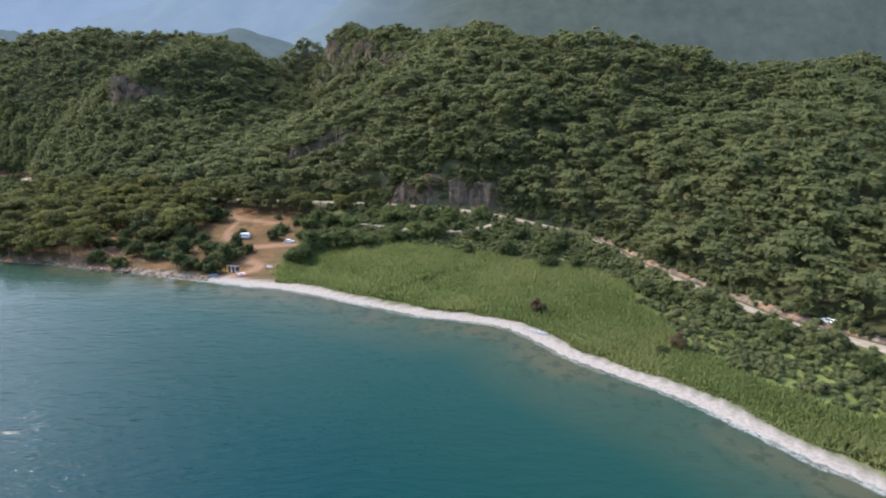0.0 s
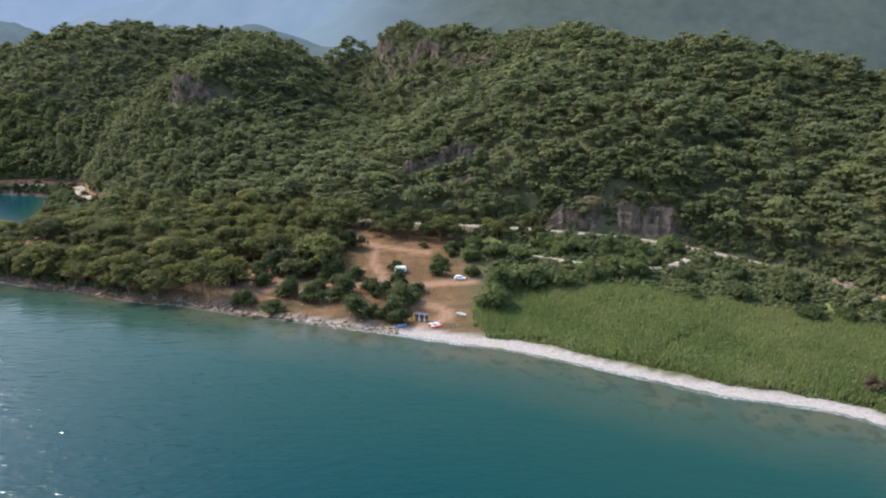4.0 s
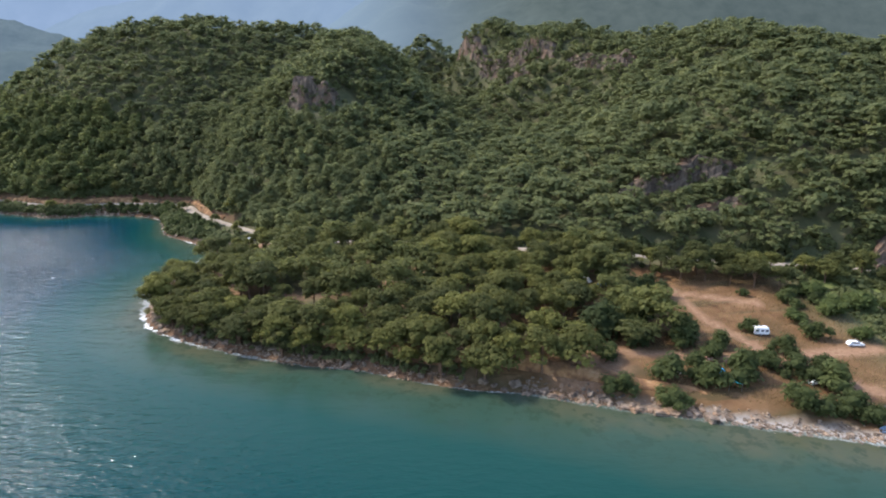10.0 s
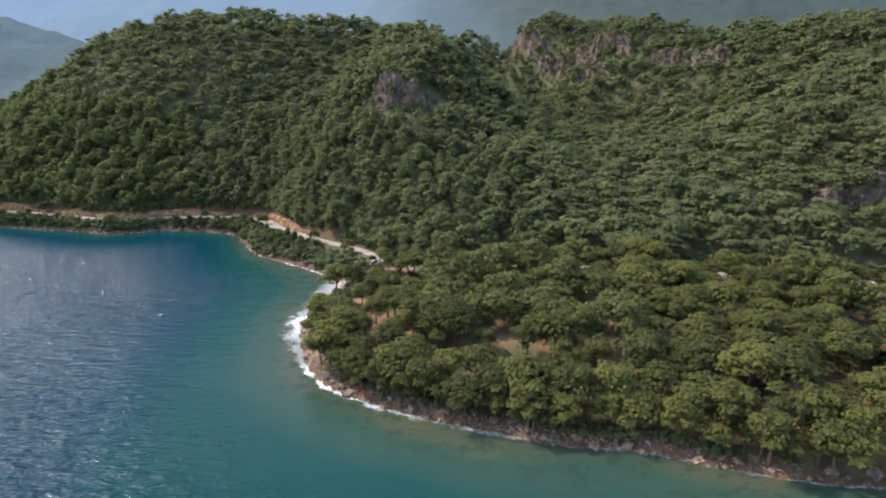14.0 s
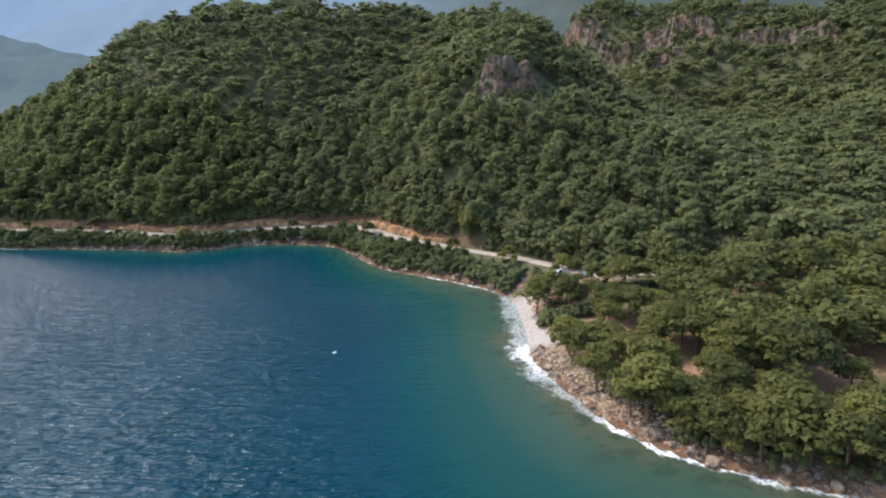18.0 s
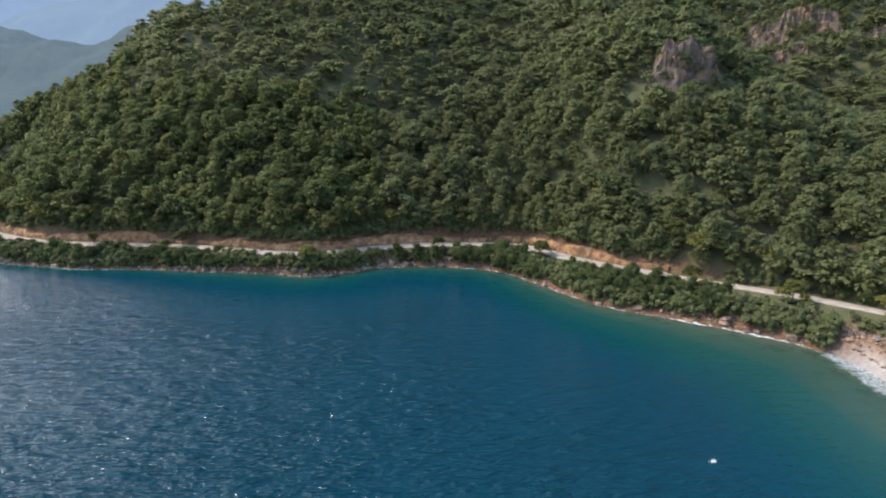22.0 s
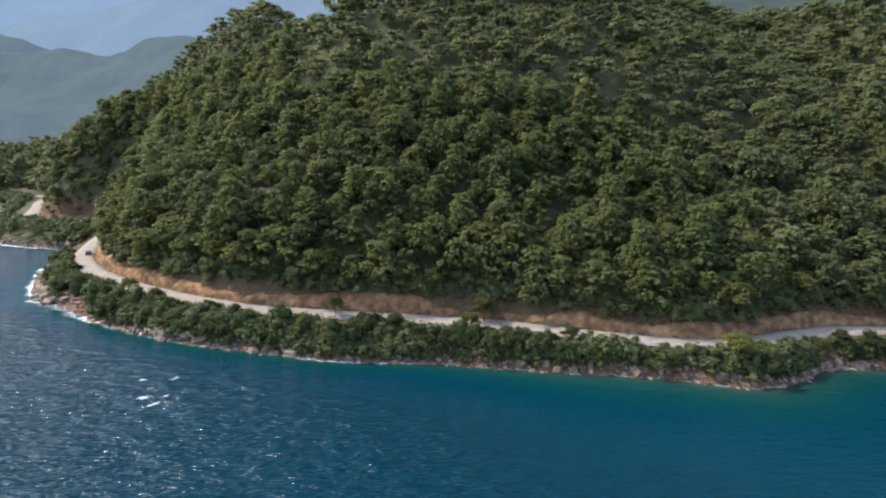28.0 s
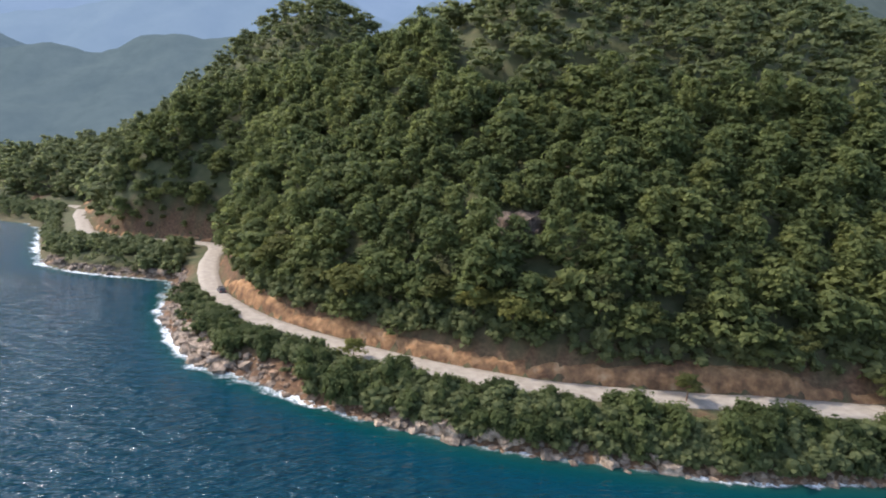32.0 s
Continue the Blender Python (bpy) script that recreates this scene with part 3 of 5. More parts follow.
def pine_places(rng, high, wide, count):
    """Where the clumps of a broad, uneven pine crown sit: storeys that narrow upwards."""
    out = []
    for k in range(count):
        u = (k + rng.uniform(0, 0.8)) / count
        reach = wide * (0.40 - 0.28 * u) * rng.uniform(0.5, 1.15)
        turn = k * 2.4 + rng.uniform(-0.6, 0.6)
        r = wide * rng.uniform(0.17, 0.27) * (1.05 - 0.35 * u)
        out.append((reach * math.cos(turn), reach * math.sin(turn), high * (0.42 + 0.50 * u), r, r * rng.uniform(0.5, 0.72)))
    return out


def parasol_places(rng, high, wide, count):
    """Where the flat clumps of a spreading pine crown sit: wide shelves that hardly narrow upwards."""
    out = []
    for k in range(count):
        u = (k + rng.uniform(0, 0.9)) / count
        reach = wide * (0.46 - 0.24 * u) * rng.uniform(0.35, 1.1)
        turn = k * 2.4 + rng.uniform(-0.8, 0.8)
        r = wide * rng.uniform(0.17, 0.27)
        out.append((reach * math.cos(turn), reach * math.sin(turn), high * (0.52 + 0.40 * u), r, r * rng.uniform(0.30, 0.46)))
    return out


def broad_tree(seed, high, wide):
    rng = np.random.RandomState(seed)
    return clumps(rng, parasol_places(rng, high, wide, 6), (ICO_V, ICO_F), 17, wide * 0.064, 0.68)


BROAD_TREES = [broad_tree(160 + k, 7.5 + (k % 4), 7.6 + 0.9 * (k % 4)) for k in range(10)]


def far_tree(seed, high, wide):
    rng = np.random.RandomState(seed)
    v, f = clumps(rng, pine_places(rng, high, wide, 6), (ICO_V, ICO_F), 15, wide * 0.075, 0.74)
    return v, f


FAR_TREES = [far_tree(100 + k, 8.0 + (k % 3), 7.0 + 0.7 * (k % 4)) for k in range(8)]


def fine_tree(seed, high, wide):
    rng = np.random.RandomState(seed)
    places = [(x, y, z, r * 0.8, r2 * 0.66) for x, y, z, r, r2 in pine_places(rng, high, wide, 15)]
    return clumps(rng, places, (ICO_V, ICO_F), 28, wide * 0.050, 0.52)


def fine_broad_tree(seed, high, wide):
    rng = np.random.RandomState(seed)
    places = [(x, y, z, r * 0.8, r2 * 0.8) for x, y, z, r, r2 in parasol_places(rng, high, wide, 13)]
    return clumps(rng, places, (ICO_V, ICO_F), 28, wide * 0.050, 0.52)


FINE_BROAD_TREES = [fine_broad_tree(180 + k, 8.5 + 1.2 * (k % 3), 7.6 + 0.8 * (k % 4)) for k in range(8)]
FINE_TREES = [fine_tree(130 + k, 8.5 + 1.2 * (k % 3), 7.0 + 0.7 * (k % 4)) for k in range(8)]


def forest(name, x, y, z, size, seed, mat, label, kinds=FAR_TREES):
    """One wood: many trees joined, each with a tone of its own."""
    rng = np.random.RandomState(seed)
    pick = rng.randint(0, len(kinds), len(x))
    turn = rng.uniform(0, 2 * math.pi, len(x))
    tone = np.clip(rng.beta(2, 2.4, len(x)) + 0.12 * lattice(x, y, 35, 9), 0, 1)
    vs, fs, ts, n = [], [], [], 0
    for k, (tv, tf) in enumerate(kinds):
        who = np.where(pick == k)[0]
        if not len(who):
            continue
        c, s = np.cos(turn[who])[:, None], np.sin(turn[who])[:, None]
        wide, tall = size[who][:, None], (size[who] * rng.uniform(0.85, 1.2, len(who)))[:, None]
        px = tv[:, 0] * c * wide - tv[:, 1] * s * wide + x[who][:, None]
        py = tv[:, 0] * s * wide + tv[:, 1] * c * wide + y[who][:, None]
        pz = tv[:, 2] * tall + z[who][:, None] - 0.8
        vs.append(np.stack([px, py, pz], -1).reshape(-1, 3))
        fs.append((tf[None] + (np.arange(len(who)) * len(tv))[:, None, None]).reshape(-1, 3) + n)
        ts.append(np.repeat(tone[who], len(tv)))
        n += len(who) * len(tv)
    me = bpy.data.meshes.new(name)
    fill_mesh(me, np.concatenate(vs), np.concatenate(fs), flat=True)
    me.attributes.new("tone", "FLOAT", "POINT").data.foreach_set("value", np.concatenate(ts).astype(np.float32))
    me.materials.append(mat)
    return tagged(new(name, me), label, "forest", kind="stuff")


def scatter(x0, x1, y0, y1, step, seed):
    rng = np.random.RandomState(seed)
    x, y = np.meshgrid(np.arange(x0, x1, step), np.arange(y0, y1, step))
    x = x.ravel() + rng.uniform(-0.45, 0.45, x.size) * step
    y = y.ravel() + rng.uniform(-0.45, 0.45, y.size) * step
    return x, y


def seen_from_sea(x, y, z):
    """Which tree tops stand clear of the hills for somebody off the shore; of the rest every tenth."""
    clear = np.random.RandomState(4).uniform(size=len(x)) < 0.1
    for vx, vy in ((110, -40), (0, 20), (-120, 70), (-240, 130), (-360, 210), (-480, 290), (-600, 370), (-690, 430)):
        free = np.ones(len(x), bool)
        for u in np.linspace(0.25, 0.97, 36):
            px, py = vx + (x - vx) * u, vy + (y - vy) * u
            i = np.clip(np.searchsorted(xs, px), 0, len(xs) - 1)
            j = np.clip(np.searchsorted(ys, py), 0, len(ys) - 1)
            free &= gz[j, i] < 62 + (z + 9 - 62) * u + 5
        clear |= free
    return clear


def grow(name, box, step, seed, label, keep, scale=1.0, kinds=FAR_TREES, mat=PINE):
    x, y = scatter(*box, step, seed)
    z, inland, uphill = land(x, y)
    ok = keep(x, y, inland, uphill)
    ok[ok] = seen_from_sea(x[ok], y[ok], z[ok])
    rng = np.random.RandomState(seed + 1)
    size = rng.uniform(0.75, 1.45, len(x)) * scale * step / 6.2
    forest(name, x[ok], y[ok], z[ok], size[ok], seed + 2, mat, label, kinds)
    return ok.sum()



# ---- helpers for things ----
def thing(name, label, category, group="", at=None):
    ob = new(name)
    ob.empty_display_size = 0.2
    if at is not None:
        ob.matrix_basis = at
    return tagged(ob, label, category, group)


def part(name, bm, mat, parent, label=""):
    me = bpy.data.meshes.new(name)
    bm.to_mesh(me)
    bm.free()
    me.materials.append(mat)
    ob = new(name, me)
    ob.parent = parent
    return tagged(ob, label) if label else ob


def raw_part(name, v, f, mat, parent=None, flat=True, label=""):
    me = bpy.data.meshes.new(name)
    fill_mesh(me, np.asarray(v, float), np.asarray(f), flat)
    me.materials.append(mat)
    ob = new(name, me)
    if parent:
        ob.parent = parent
    return tagged(ob, label) if label else ob


def block(size, at=(0, 0, 0), bevel=0.0, top=None, turn=0.0):
    """A block with rounded edges; top: how far its upper face is drawn in, in x and y."""
    bm = bmesh.new()
    bmesh.ops.create_cube(bm, size=1.0)
    for v in bm.verts:
        k = (1, 1) if top is None or v.co.z < 0 else top
        v.co = Vector((v.co.x * size[0] * k[0], v.co.y * size[1] * k[1], v.co.z * size[2]))
    if bevel:
        bmesh.ops.bevel(bm, geom=bm.edges[:], offset=bevel, segments=2, affect="EDGES", profile=0.6)
    bmesh.ops.transform(bm, matrix=Matrix.Translation(at) @ Matrix.Rotation(turn, 4, "Z"), verts=bm.verts)
    return bm


def tube(points, radii, sides=6):
    """A tapering, bending tube through the points."""
    v, f = [], []
    for k, (p, r) in enumerate(zip(points, radii)):
        for s in range(sides):
            a = 2 * math.pi * s / sides
            v.append((p[0] + r * math.cos(a), p[1] + r * math.sin(a), p[2]))
        if k:
            for s in range(sides):
                a, b = (k - 1) * sides + s, (k - 1) * sides + (s + 1) % sides
                f += [(a, b, b + sides), (a, b + sides, a + sides)]
    return np.array(v), np.array(f)


def joined(pieces):
    vs, fs, n = [], [], 0
    for v, f in pieces:
        vs.append(v)
        fs.append(f + n)
        n += len(v)
    return np.concatenate(vs), np.concatenate(fs)


def ground_at(x, y):
    i, j = np.searchsorted(xs, x) - 1, np.searchsorted(ys, y) - 1
    a, b = (x - xs[i]) / (xs[i + 1] - xs[i]), (y - ys[j]) / (ys[j + 1] - ys[j])
    return float((gz[j, i] * (1 - a) + gz[j, i + 1] * a) * (1 - b) + (gz[j + 1, i] * (1 - a) + gz[j + 1, i + 1] * a) * b)


def spot(x, y, turn=0.0, scale=1.0, sink=0.0, tilt=0.0):
    return pose(x, y, ground_at(x, y) - sink, tilt, 0, turn) @ Matrix.Scale(scale, 4)


# ---- pines that stand by themselves ----
def pine(seed, high, wide):
    rng = np.random.RandomState(seed)
    tree = thing("pine_tree", "broad green coastal pine with a bare leaning trunk", "tree", "pines near the shore")
    lean = rng.uniform(-0.9, 0.9, 2)
    pts = [(lean[0] * u * u, lean[1] * u * u, high * 0.82 * u - 0.5) for u in (0, 0.25, 0.5, 0.75, 1)]
    pieces = [tube(pts, (0.34, 0.27, 0.22, 0.15, 0.06), 7)]
    places = [(x, y, z, r * 0.74, r2 * 0.80) for x, y, z, r, r2 in parasol_places(rng, high, wide * 1.12, 26)]
    for cx, cy, cz, r, _ in places[:14:2]:
        base = max(0.3, cz / high - 0.22)
        foot = (lean[0] * base**2, lean[1] * base**2, high * base)
        pieces.append(tube([foot, ((foot[0] + cx) / 2, (foot[1] + cy) / 2, (foot[2] + cz) / 2 - 0.1), (cx, cy, cz)], (0.13, 0.09, 0.04), 5))
    raw_part("trunk", *joined(pieces), BARK, tree, False, "grey-brown trunk with bare limbs")
    raw_part("crown", *clumps(rng, places, (ICO_V, ICO_F), 58, wide * 0.042, 0.48), PINE_OWN, tree)
    return tree


def shrub_mesh(seed, spread_by, mat):
    rng = np.random.RandomState(seed)
    places = []
    for k in range(14):
        a, d = rng.uniform(0, 6.28), rng.uniform(0, 0.78)
        r = rng.uniform(0.26, 0.42)
        places.append((d * math.cos(a), d * math.sin(a), rng.uniform(0.3, 0.95) * spread_by * (1.1 - 0.6 * d), r, r * 0.85))
    v, f = clumps(rng, places, (ICO_V, ICO_F), 46, 0.075, 0.78)
    me = bpy.data.meshes.new("shrub")
    fill_mesh(me, v, f, True)
    me.materials.append(mat)
    return me


PINES = [pine(700 + k, 9.5 + 1.1 * (k % 3), 8.2 + 0.9 * (k % 4)) for k in range(6)]
SHRUBS = [shrub_mesh(740 + k, 0.85 + 0.1 * (k % 3), SHRUB) for k in range(6)]
GREEN_SHRUBS = [shrub_mesh(750 + k, 0.9, REED_SHRUB) for k in range(3)]
used_pines = set()


def plant_pine(x, y, scale, rng, sink=0.1):
    k = rng.randint(0, len(PINES))
    m = spot(x, y, rng.uniform(0, 360), scale, sink)
    if k in used_pines:
        copy_thing(PINES[k], m)
    else:
        used_pines.add(k)
        PINES[k].matrix_basis = m


def plant_shrub(x, y, scale, rng, group, label, tall=1.0, kinds=SHRUBS):
    ob = new("shrub", kinds[rng.randint(0, 6) % len(kinds)])
    ob.matrix_basis = spot(x, y, rng.uniform(0, 360), 1.0, 0.15) @ Matrix.Diagonal((scale, scale, scale * tall, 1))
    tagged(ob, label, "shrub", group)
    return ob


rng = np.random.RandomState(77)
OUTCROPS = [  # x, y, width, height
    (-268, 452, 12, 4), (-523, 511, 6, 6), (-507, 531, 5, 4)]
CLIFFS = [  # line along the foot from the sea's left to right, height
    ([(-30, 282), (-14, 277), (4, 273), (20, 267), (30, 261)], 16), ([(-277, 472), (-267, 465), (-257, 463), (-247, 467), (-241, 475)], 46),
    ([(-150, 735), (-138, 706), (-124, 676), (-110, 650)], 24), ([(-112, 652), (-98, 630), (-84, 610), (-72, 594)], 30), ([(-112, 622), (-102, 609), (-92, 598)], 16),
    ([(-66, 584), (-52, 566), (-38, 548), (-24, 530)], 24), ([(-102, 342), (-86, 336), (-68, 334), (-50, 331)], 24), ([(-82, 320), (-68, 316), (-52, 314)], 10)]


def clear_of_outcrops(x, y):
    ok = np.ones(len(x), bool)
    for cx, cy, w, h in OUTCROPS:
        ok &= ~((np.abs(x - cx) < w * 0.45) & (y - cy < 0.5) & (y - cy > -5.0))
    for foot, h in CLIFFS:
        front = from_line(curve_through(foot, 4), x, y)[0]
        ok &= ~((front < 0.27 * h) & (front > -0.16 * h))
    return ok


CLEARINGS = [(-239, 279, 5.0), (-245, 268, 4.0), (-203, 291, 5.0), (-208, 278, 4.0), (-263, 284, 4.5), (-226, 259, 4.5), (-212, 252, 4.0), (-272, 300, 4.0), (-186, 247, 4.5), (-232, 300, 4.5), (-178, 236, 4.0), (-140, 239, 7.0), (-150, 242, 6.5), (-134, 250, 4.0), (-160, 247, 4.0)]  # x, y, radius


def clear_of_glades(x, y):
    return np.all([np.hypot(x - cx, y - cy) > r for cx, cy, r in CLEARINGS], axis=0)


def bluff_top(x, y, uphill):
    """The open ground between the small beach and the road."""
    return (x < -256) & (y > 321) & (uphill > -27)


# headland front and camp edge
x, y = scatter(-304, -128, 205, 398, 6.9, 41)
z, inland, uphill = land(x, y)
deep = np.where(x < -285, 30, np.where(x < -148, 34, 0))
front = (inland > np.where(x < -280, 2.0, np.where(x < -165, 1.0, 7.0))) & (inland < deep) & (uphill < np.where(y > 345, -11, -5)) & (np.hypot(x + 284, y - 316) > 9.0) & ~bluff_top(x, y, uphill)
camp_wood = (x > -185) & (x < -130) & (inland > np.where(x < -150, 20, 38)) & (uphill < -5)
n_pines = 0
planted = (front | camp_wood) & clear_of_glades(x, y)
for px, py in zip(x[planted], y[planted]):
    plant_pine(px, py, rng.uniform(0.8, 1.18), rng)
    n_pines += 1
# pines that hang over the headland's waterline
line = curve_through(HEADLAND[:8], 6.2)
way = np.gradient(line[:, :2], axis=0)
way /= np.linalg.norm(way, axis=1)[:, None]
for p, d in zip(line, way):
    if rng.uniform() < 0.8:
        q = p[:2] + np.array([d[1], -d[0]]) * rng.uniform(1.6, 4.0)
        plant_pine(q[0], q[1], rng.uniform(0.7, 1.05), rng)
        n_pines += 1
# a row above and below the coast road
line = curve_through(WOOD_ROAD[-2:] + COVE_ROAD, 7.5)
way = np.gradient(line[:, :2], axis=0)
way /= np.linalg.norm(way, axis=1)[:, None]
for p, d in zip(line, way):
    up = np.array([d[1], -d[0]])
    if rng.uniform() < 0.8:
        q = p[:2] + up * rng.uniform(7, 11)
        plant_pine(q[0], q[1], rng.uniform(0.6, 0.95), rng)
        n_pines += 1
    if rng.uniform() < 0.22:
        q = p[:2] - up * rng.uniform(4.5, 6.0)
        plant_pine(q[0], q[1], rng.uniform(0.4, 0.6), rng)
        n_pines += 1
# umbrella pines on the bluff over the small beach
for px, py, size in ((-264, 339, 0.58), (-260.5, 336, 0.66), (-268, 341, 0.54), (-257, 333, 0.7), (-274, 333, 0.45), (-267, 357.5, 0.52), (-263.5, 354, 0.58), (-271, 353, 0.5), (-266, 349, 0.45), (-275, 346, 0.4),
                     (-273, 326, 0.55), (-268, 329, 0.6), (-262, 328, 0.7), (-281, 369, 0.38), (-284.5, 373, 0.34)):
    plant_pine(px, py, size, rng)
for px, py, size in ((-469, 470.0, 0.75), (-505, 478.0, 0.45), (-560, 503, 0.4)):
    plant_pine(px, py, size, rng)
# pines behind the camp, along the upper road
for px, py in zip(np.linspace(-118, -30, 15), np.linspace(296, 270, 15)):
    plant_pine(px + rng.uniform(-3, 3), py + rng.uniform(-5, 3), rng.uniform(0.7, 1.0), rng)


def wooded(x, y, inland, uphill):
    own = (x > -304) & (x < -165) & (inland < np.where(x < -285, 30, 34)) & (uphill < -5)
    own |= (x > -185) & (x < -132) & (uphill < -5)
    return ~own & clear_of_outcrops(x, y) & clear_of_glades(x, y)


def low_wood(x, y, inland, uphill):
    return wooded(x, y, inland, uphill) & (uphill < -5) & (inland > 4) & ~bluff_top(x, y, uphill)


def high_wood(x, y, inland, uphill):
    return wooded(x, y, inland, uphill) & (uphill > np.where(x < -285, 5.4, 4.6))


def near_wood(x, y, inland, uphill):
    return high_wood(x, y, inland, uphill) & (y < 520)


def deep_wood(x, y, inland, uphill):
    return high_wood(x, y, inland, uphill) & ~((x < -390) & (uphill < 75))


def cove_wood(x, y, inland, uphill):
    return near_wood(x, y, inland, uphill) & (x > -390) & (uphill < 70)


grow("forest", (-60, 360, 60, 520), 6.2, 300, "dense green pine wood on the hill above the bay", near_wood, 1.13, BROAD_TREES)
grow("forest", (-200, -60, 270, 520), 6.2, 310, "dense pine wood filling the valley between two hills", near_wood, 1.13, BROAD_TREES)
grow("forest", (-640, 360, 520, 930), 6.7, 312, "pine wood on the higher slopes behind", deep_wood, 0.98, BROAD_TREES)


def roadside_wood(x, y, inland, uphill):
    return high_wood(x, y, inland, uphill) & (x < -390) & (uphill < 75)


grow("forest", (-640, -200, 340, 520), 6.1, 320, "dark green pine wood on the steep hill above the cove", lambda *a: near_wood(*a) & ~roadside_wood(*a) & ~cove_wood(*a), 1.2)
grow("forest", (-390, -200, 330, 520), 5.6, 322, "feathery pines on the slope beside the cove", cove_wood, 1.2, FINE_TREES)
grow("forest", (-640, -390, 380, 780), 5.2, 325, "tall feathery pines on the slope above the coast road", roadside_wood, 1.28, FINE_TREES, PINE_ROAD)
grow("scrub", (-640, -390, 380, 700), 6.4, 327, "young pines between the tall ones above the coast road", roadside_wood, 0.62, FAR_TREES, PINE_ROAD)
grow("forest", (-1000, -640, 560, 1150), 8.0, 330, "pine wood on the far slopes along the shore", high_wood, 1.1)
grow("forest", (-1500, -1000, 780, 1200), 17.0, 335, "pine wood on the distant shore", high_wood, 0.85)
grow("forest", (-300, -120, 240, 370), 6.2, 340, "pine wood on the flat headland", low_wood, 1.05, FINE_BROAD_TREES, PINE_LOW)
grow("forest", (-1000, -600, 560, 900), 4.6, 350, "low pine wood between the far road and the sea", lambda x, y, inland, uphill: (uphill < -8.5) & (inland > 1.0), 0.6)
grow("forest", (-338, -284, 338, 408), 5.2, 360, "small pines on the slope between the road and the cove", lambda x, y, inland, uphill: (uphill < -8.5) & (inland > 2.5) & (y > 362), 0.40)

# ---- banks, cliffs and stones ----
BANK, nt, bsdf = material("cut_earth_bank", 0.95, 0.1)
n = noise_of(nt, 0.35, 6.0)
c = ramp(nt, n, [(0.28, (0.075, 0.042, 0.025)), (0.45, (0.165, 0.092, 0.048)), (0.58, (0.28, 0.155, 0.075)), (0.75, (0.40, 0.27, 0.155))])
nt.links.new(c, bsdf.inputs["Base Color"])
bump(nt, bsdf, noise_of(nt, 1.0, 8.0, 0.7), 1.0, 0.7)


def cut_bank(points, tall, seed, label, mat=BANK):
    """The earth wall dug out above the road, uneven and gullied."""
    line = curve_through(points, 0.9)
    d = np.gradient(line[:, :2], axis=0)
    d /= np.linalg.norm(d, axis=1)[:, None]
    up = np.stack([d[:, 1], -d[:, 0]], 1)
    s = np.arange(len(line)) * 0.9
    rows = []
    for o, lift in ((3.3, -0.3), (3.45, 0.6), (3.65, 1.4), (3.9, 2.2), (4.3, 2.9), (5.2, 3.4), (6.6, 3.7), (8.4, 3.3)):
        k = tall * (0.75 + 0.4 * lattice(s, 0 * s, 14, seed))
        off = o + (0.25 * rough_noise(s, s * 0 + o * 3, 5, seed + 3) + 0.55 * np.abs(rough_noise(s, s * 0 + o * 0.5, 3.0, seed + 5, 3))) * np.clip(lift + 0.4, 0, 1)
        rows.append(np.c_[line[:, :2] + up * off[:, None], line[:, 2] + lift * k + 0.3 * rough_noise(s, s * 0 + o * 7, 4, seed + 8) * (lift > 0)])
    v = np.stack(rows, 1)
    i = np.arange(v.shape[0] * v.shape[1]).reshape(v.shape[:2])
    q = np.stack([i[:-1, :-1], i[1:, :-1], i[1:, 1:], i[:-1, 1:]], -1).reshape(-1, 4)
    me = bpy.data.meshes.new("earth_bank")
    fill_mesh(me, v.reshape(-1, 3), q)
    me.materials.append(mat)
    return tagged(new("earth_bank", me), label, "bank", kind="structure")


cut_bank(COVE_ROAD, 1.05, 81, "bare reddish earth bank cut above the coast road")
cut_bank(BAY_ROAD[2:10], 0.42, 86, "low brown rock bank above the bay road", ROCK)
cut_bank(FAR_ROAD[:9], 0.55, 82, "bare reddish earth bank at the far bend")
cut_bank([(x + 1.5, y + 3.2, 0.2) for x, y in CAMP_SHORE[2:]][::1] + [(x + 1, y + 2.5, 0.2) for x, y in HEADLAND[:4]], 1.35, 84, "low red-brown earth bluff above the camp shore")


CRAG, nt, bsdf = material("crag_limestone", 0.95, 0.1)
tall = nt.nodes.new("ShaderNodeMapping")
tall.inputs["Scale"].default_value = (1.0, 1.0, 0.22)
nt.links.new(world_coords(nt), tall.inputs["Vector"])
n = noise_of(nt, 0.45, 8.0, 0.7, tall.outputs[0])
c = ramp(nt, n, [(0.3, (0.045, 0.034, 0.027)), (0.46, (0.092, 0.070, 0.054)), (0.6, (0.155, 0.116, 0.086)), (0.78, (0.25, 0.20, 0.155))])
c = mix(nt, math_of(nt, "MULTIPLY", span(nt, noise_of(nt, 0.08, 3.0), 0.5, 0.62), 0.4), c, (0.24, 0.135, 0.08))
nt.links.new(c, bsdf.inputs["Base Color"])
bump(nt, bsdf, noise_of(nt, 0.9, 10.0, 0.7, tall.outputs[0]), 1.0, 1.2)


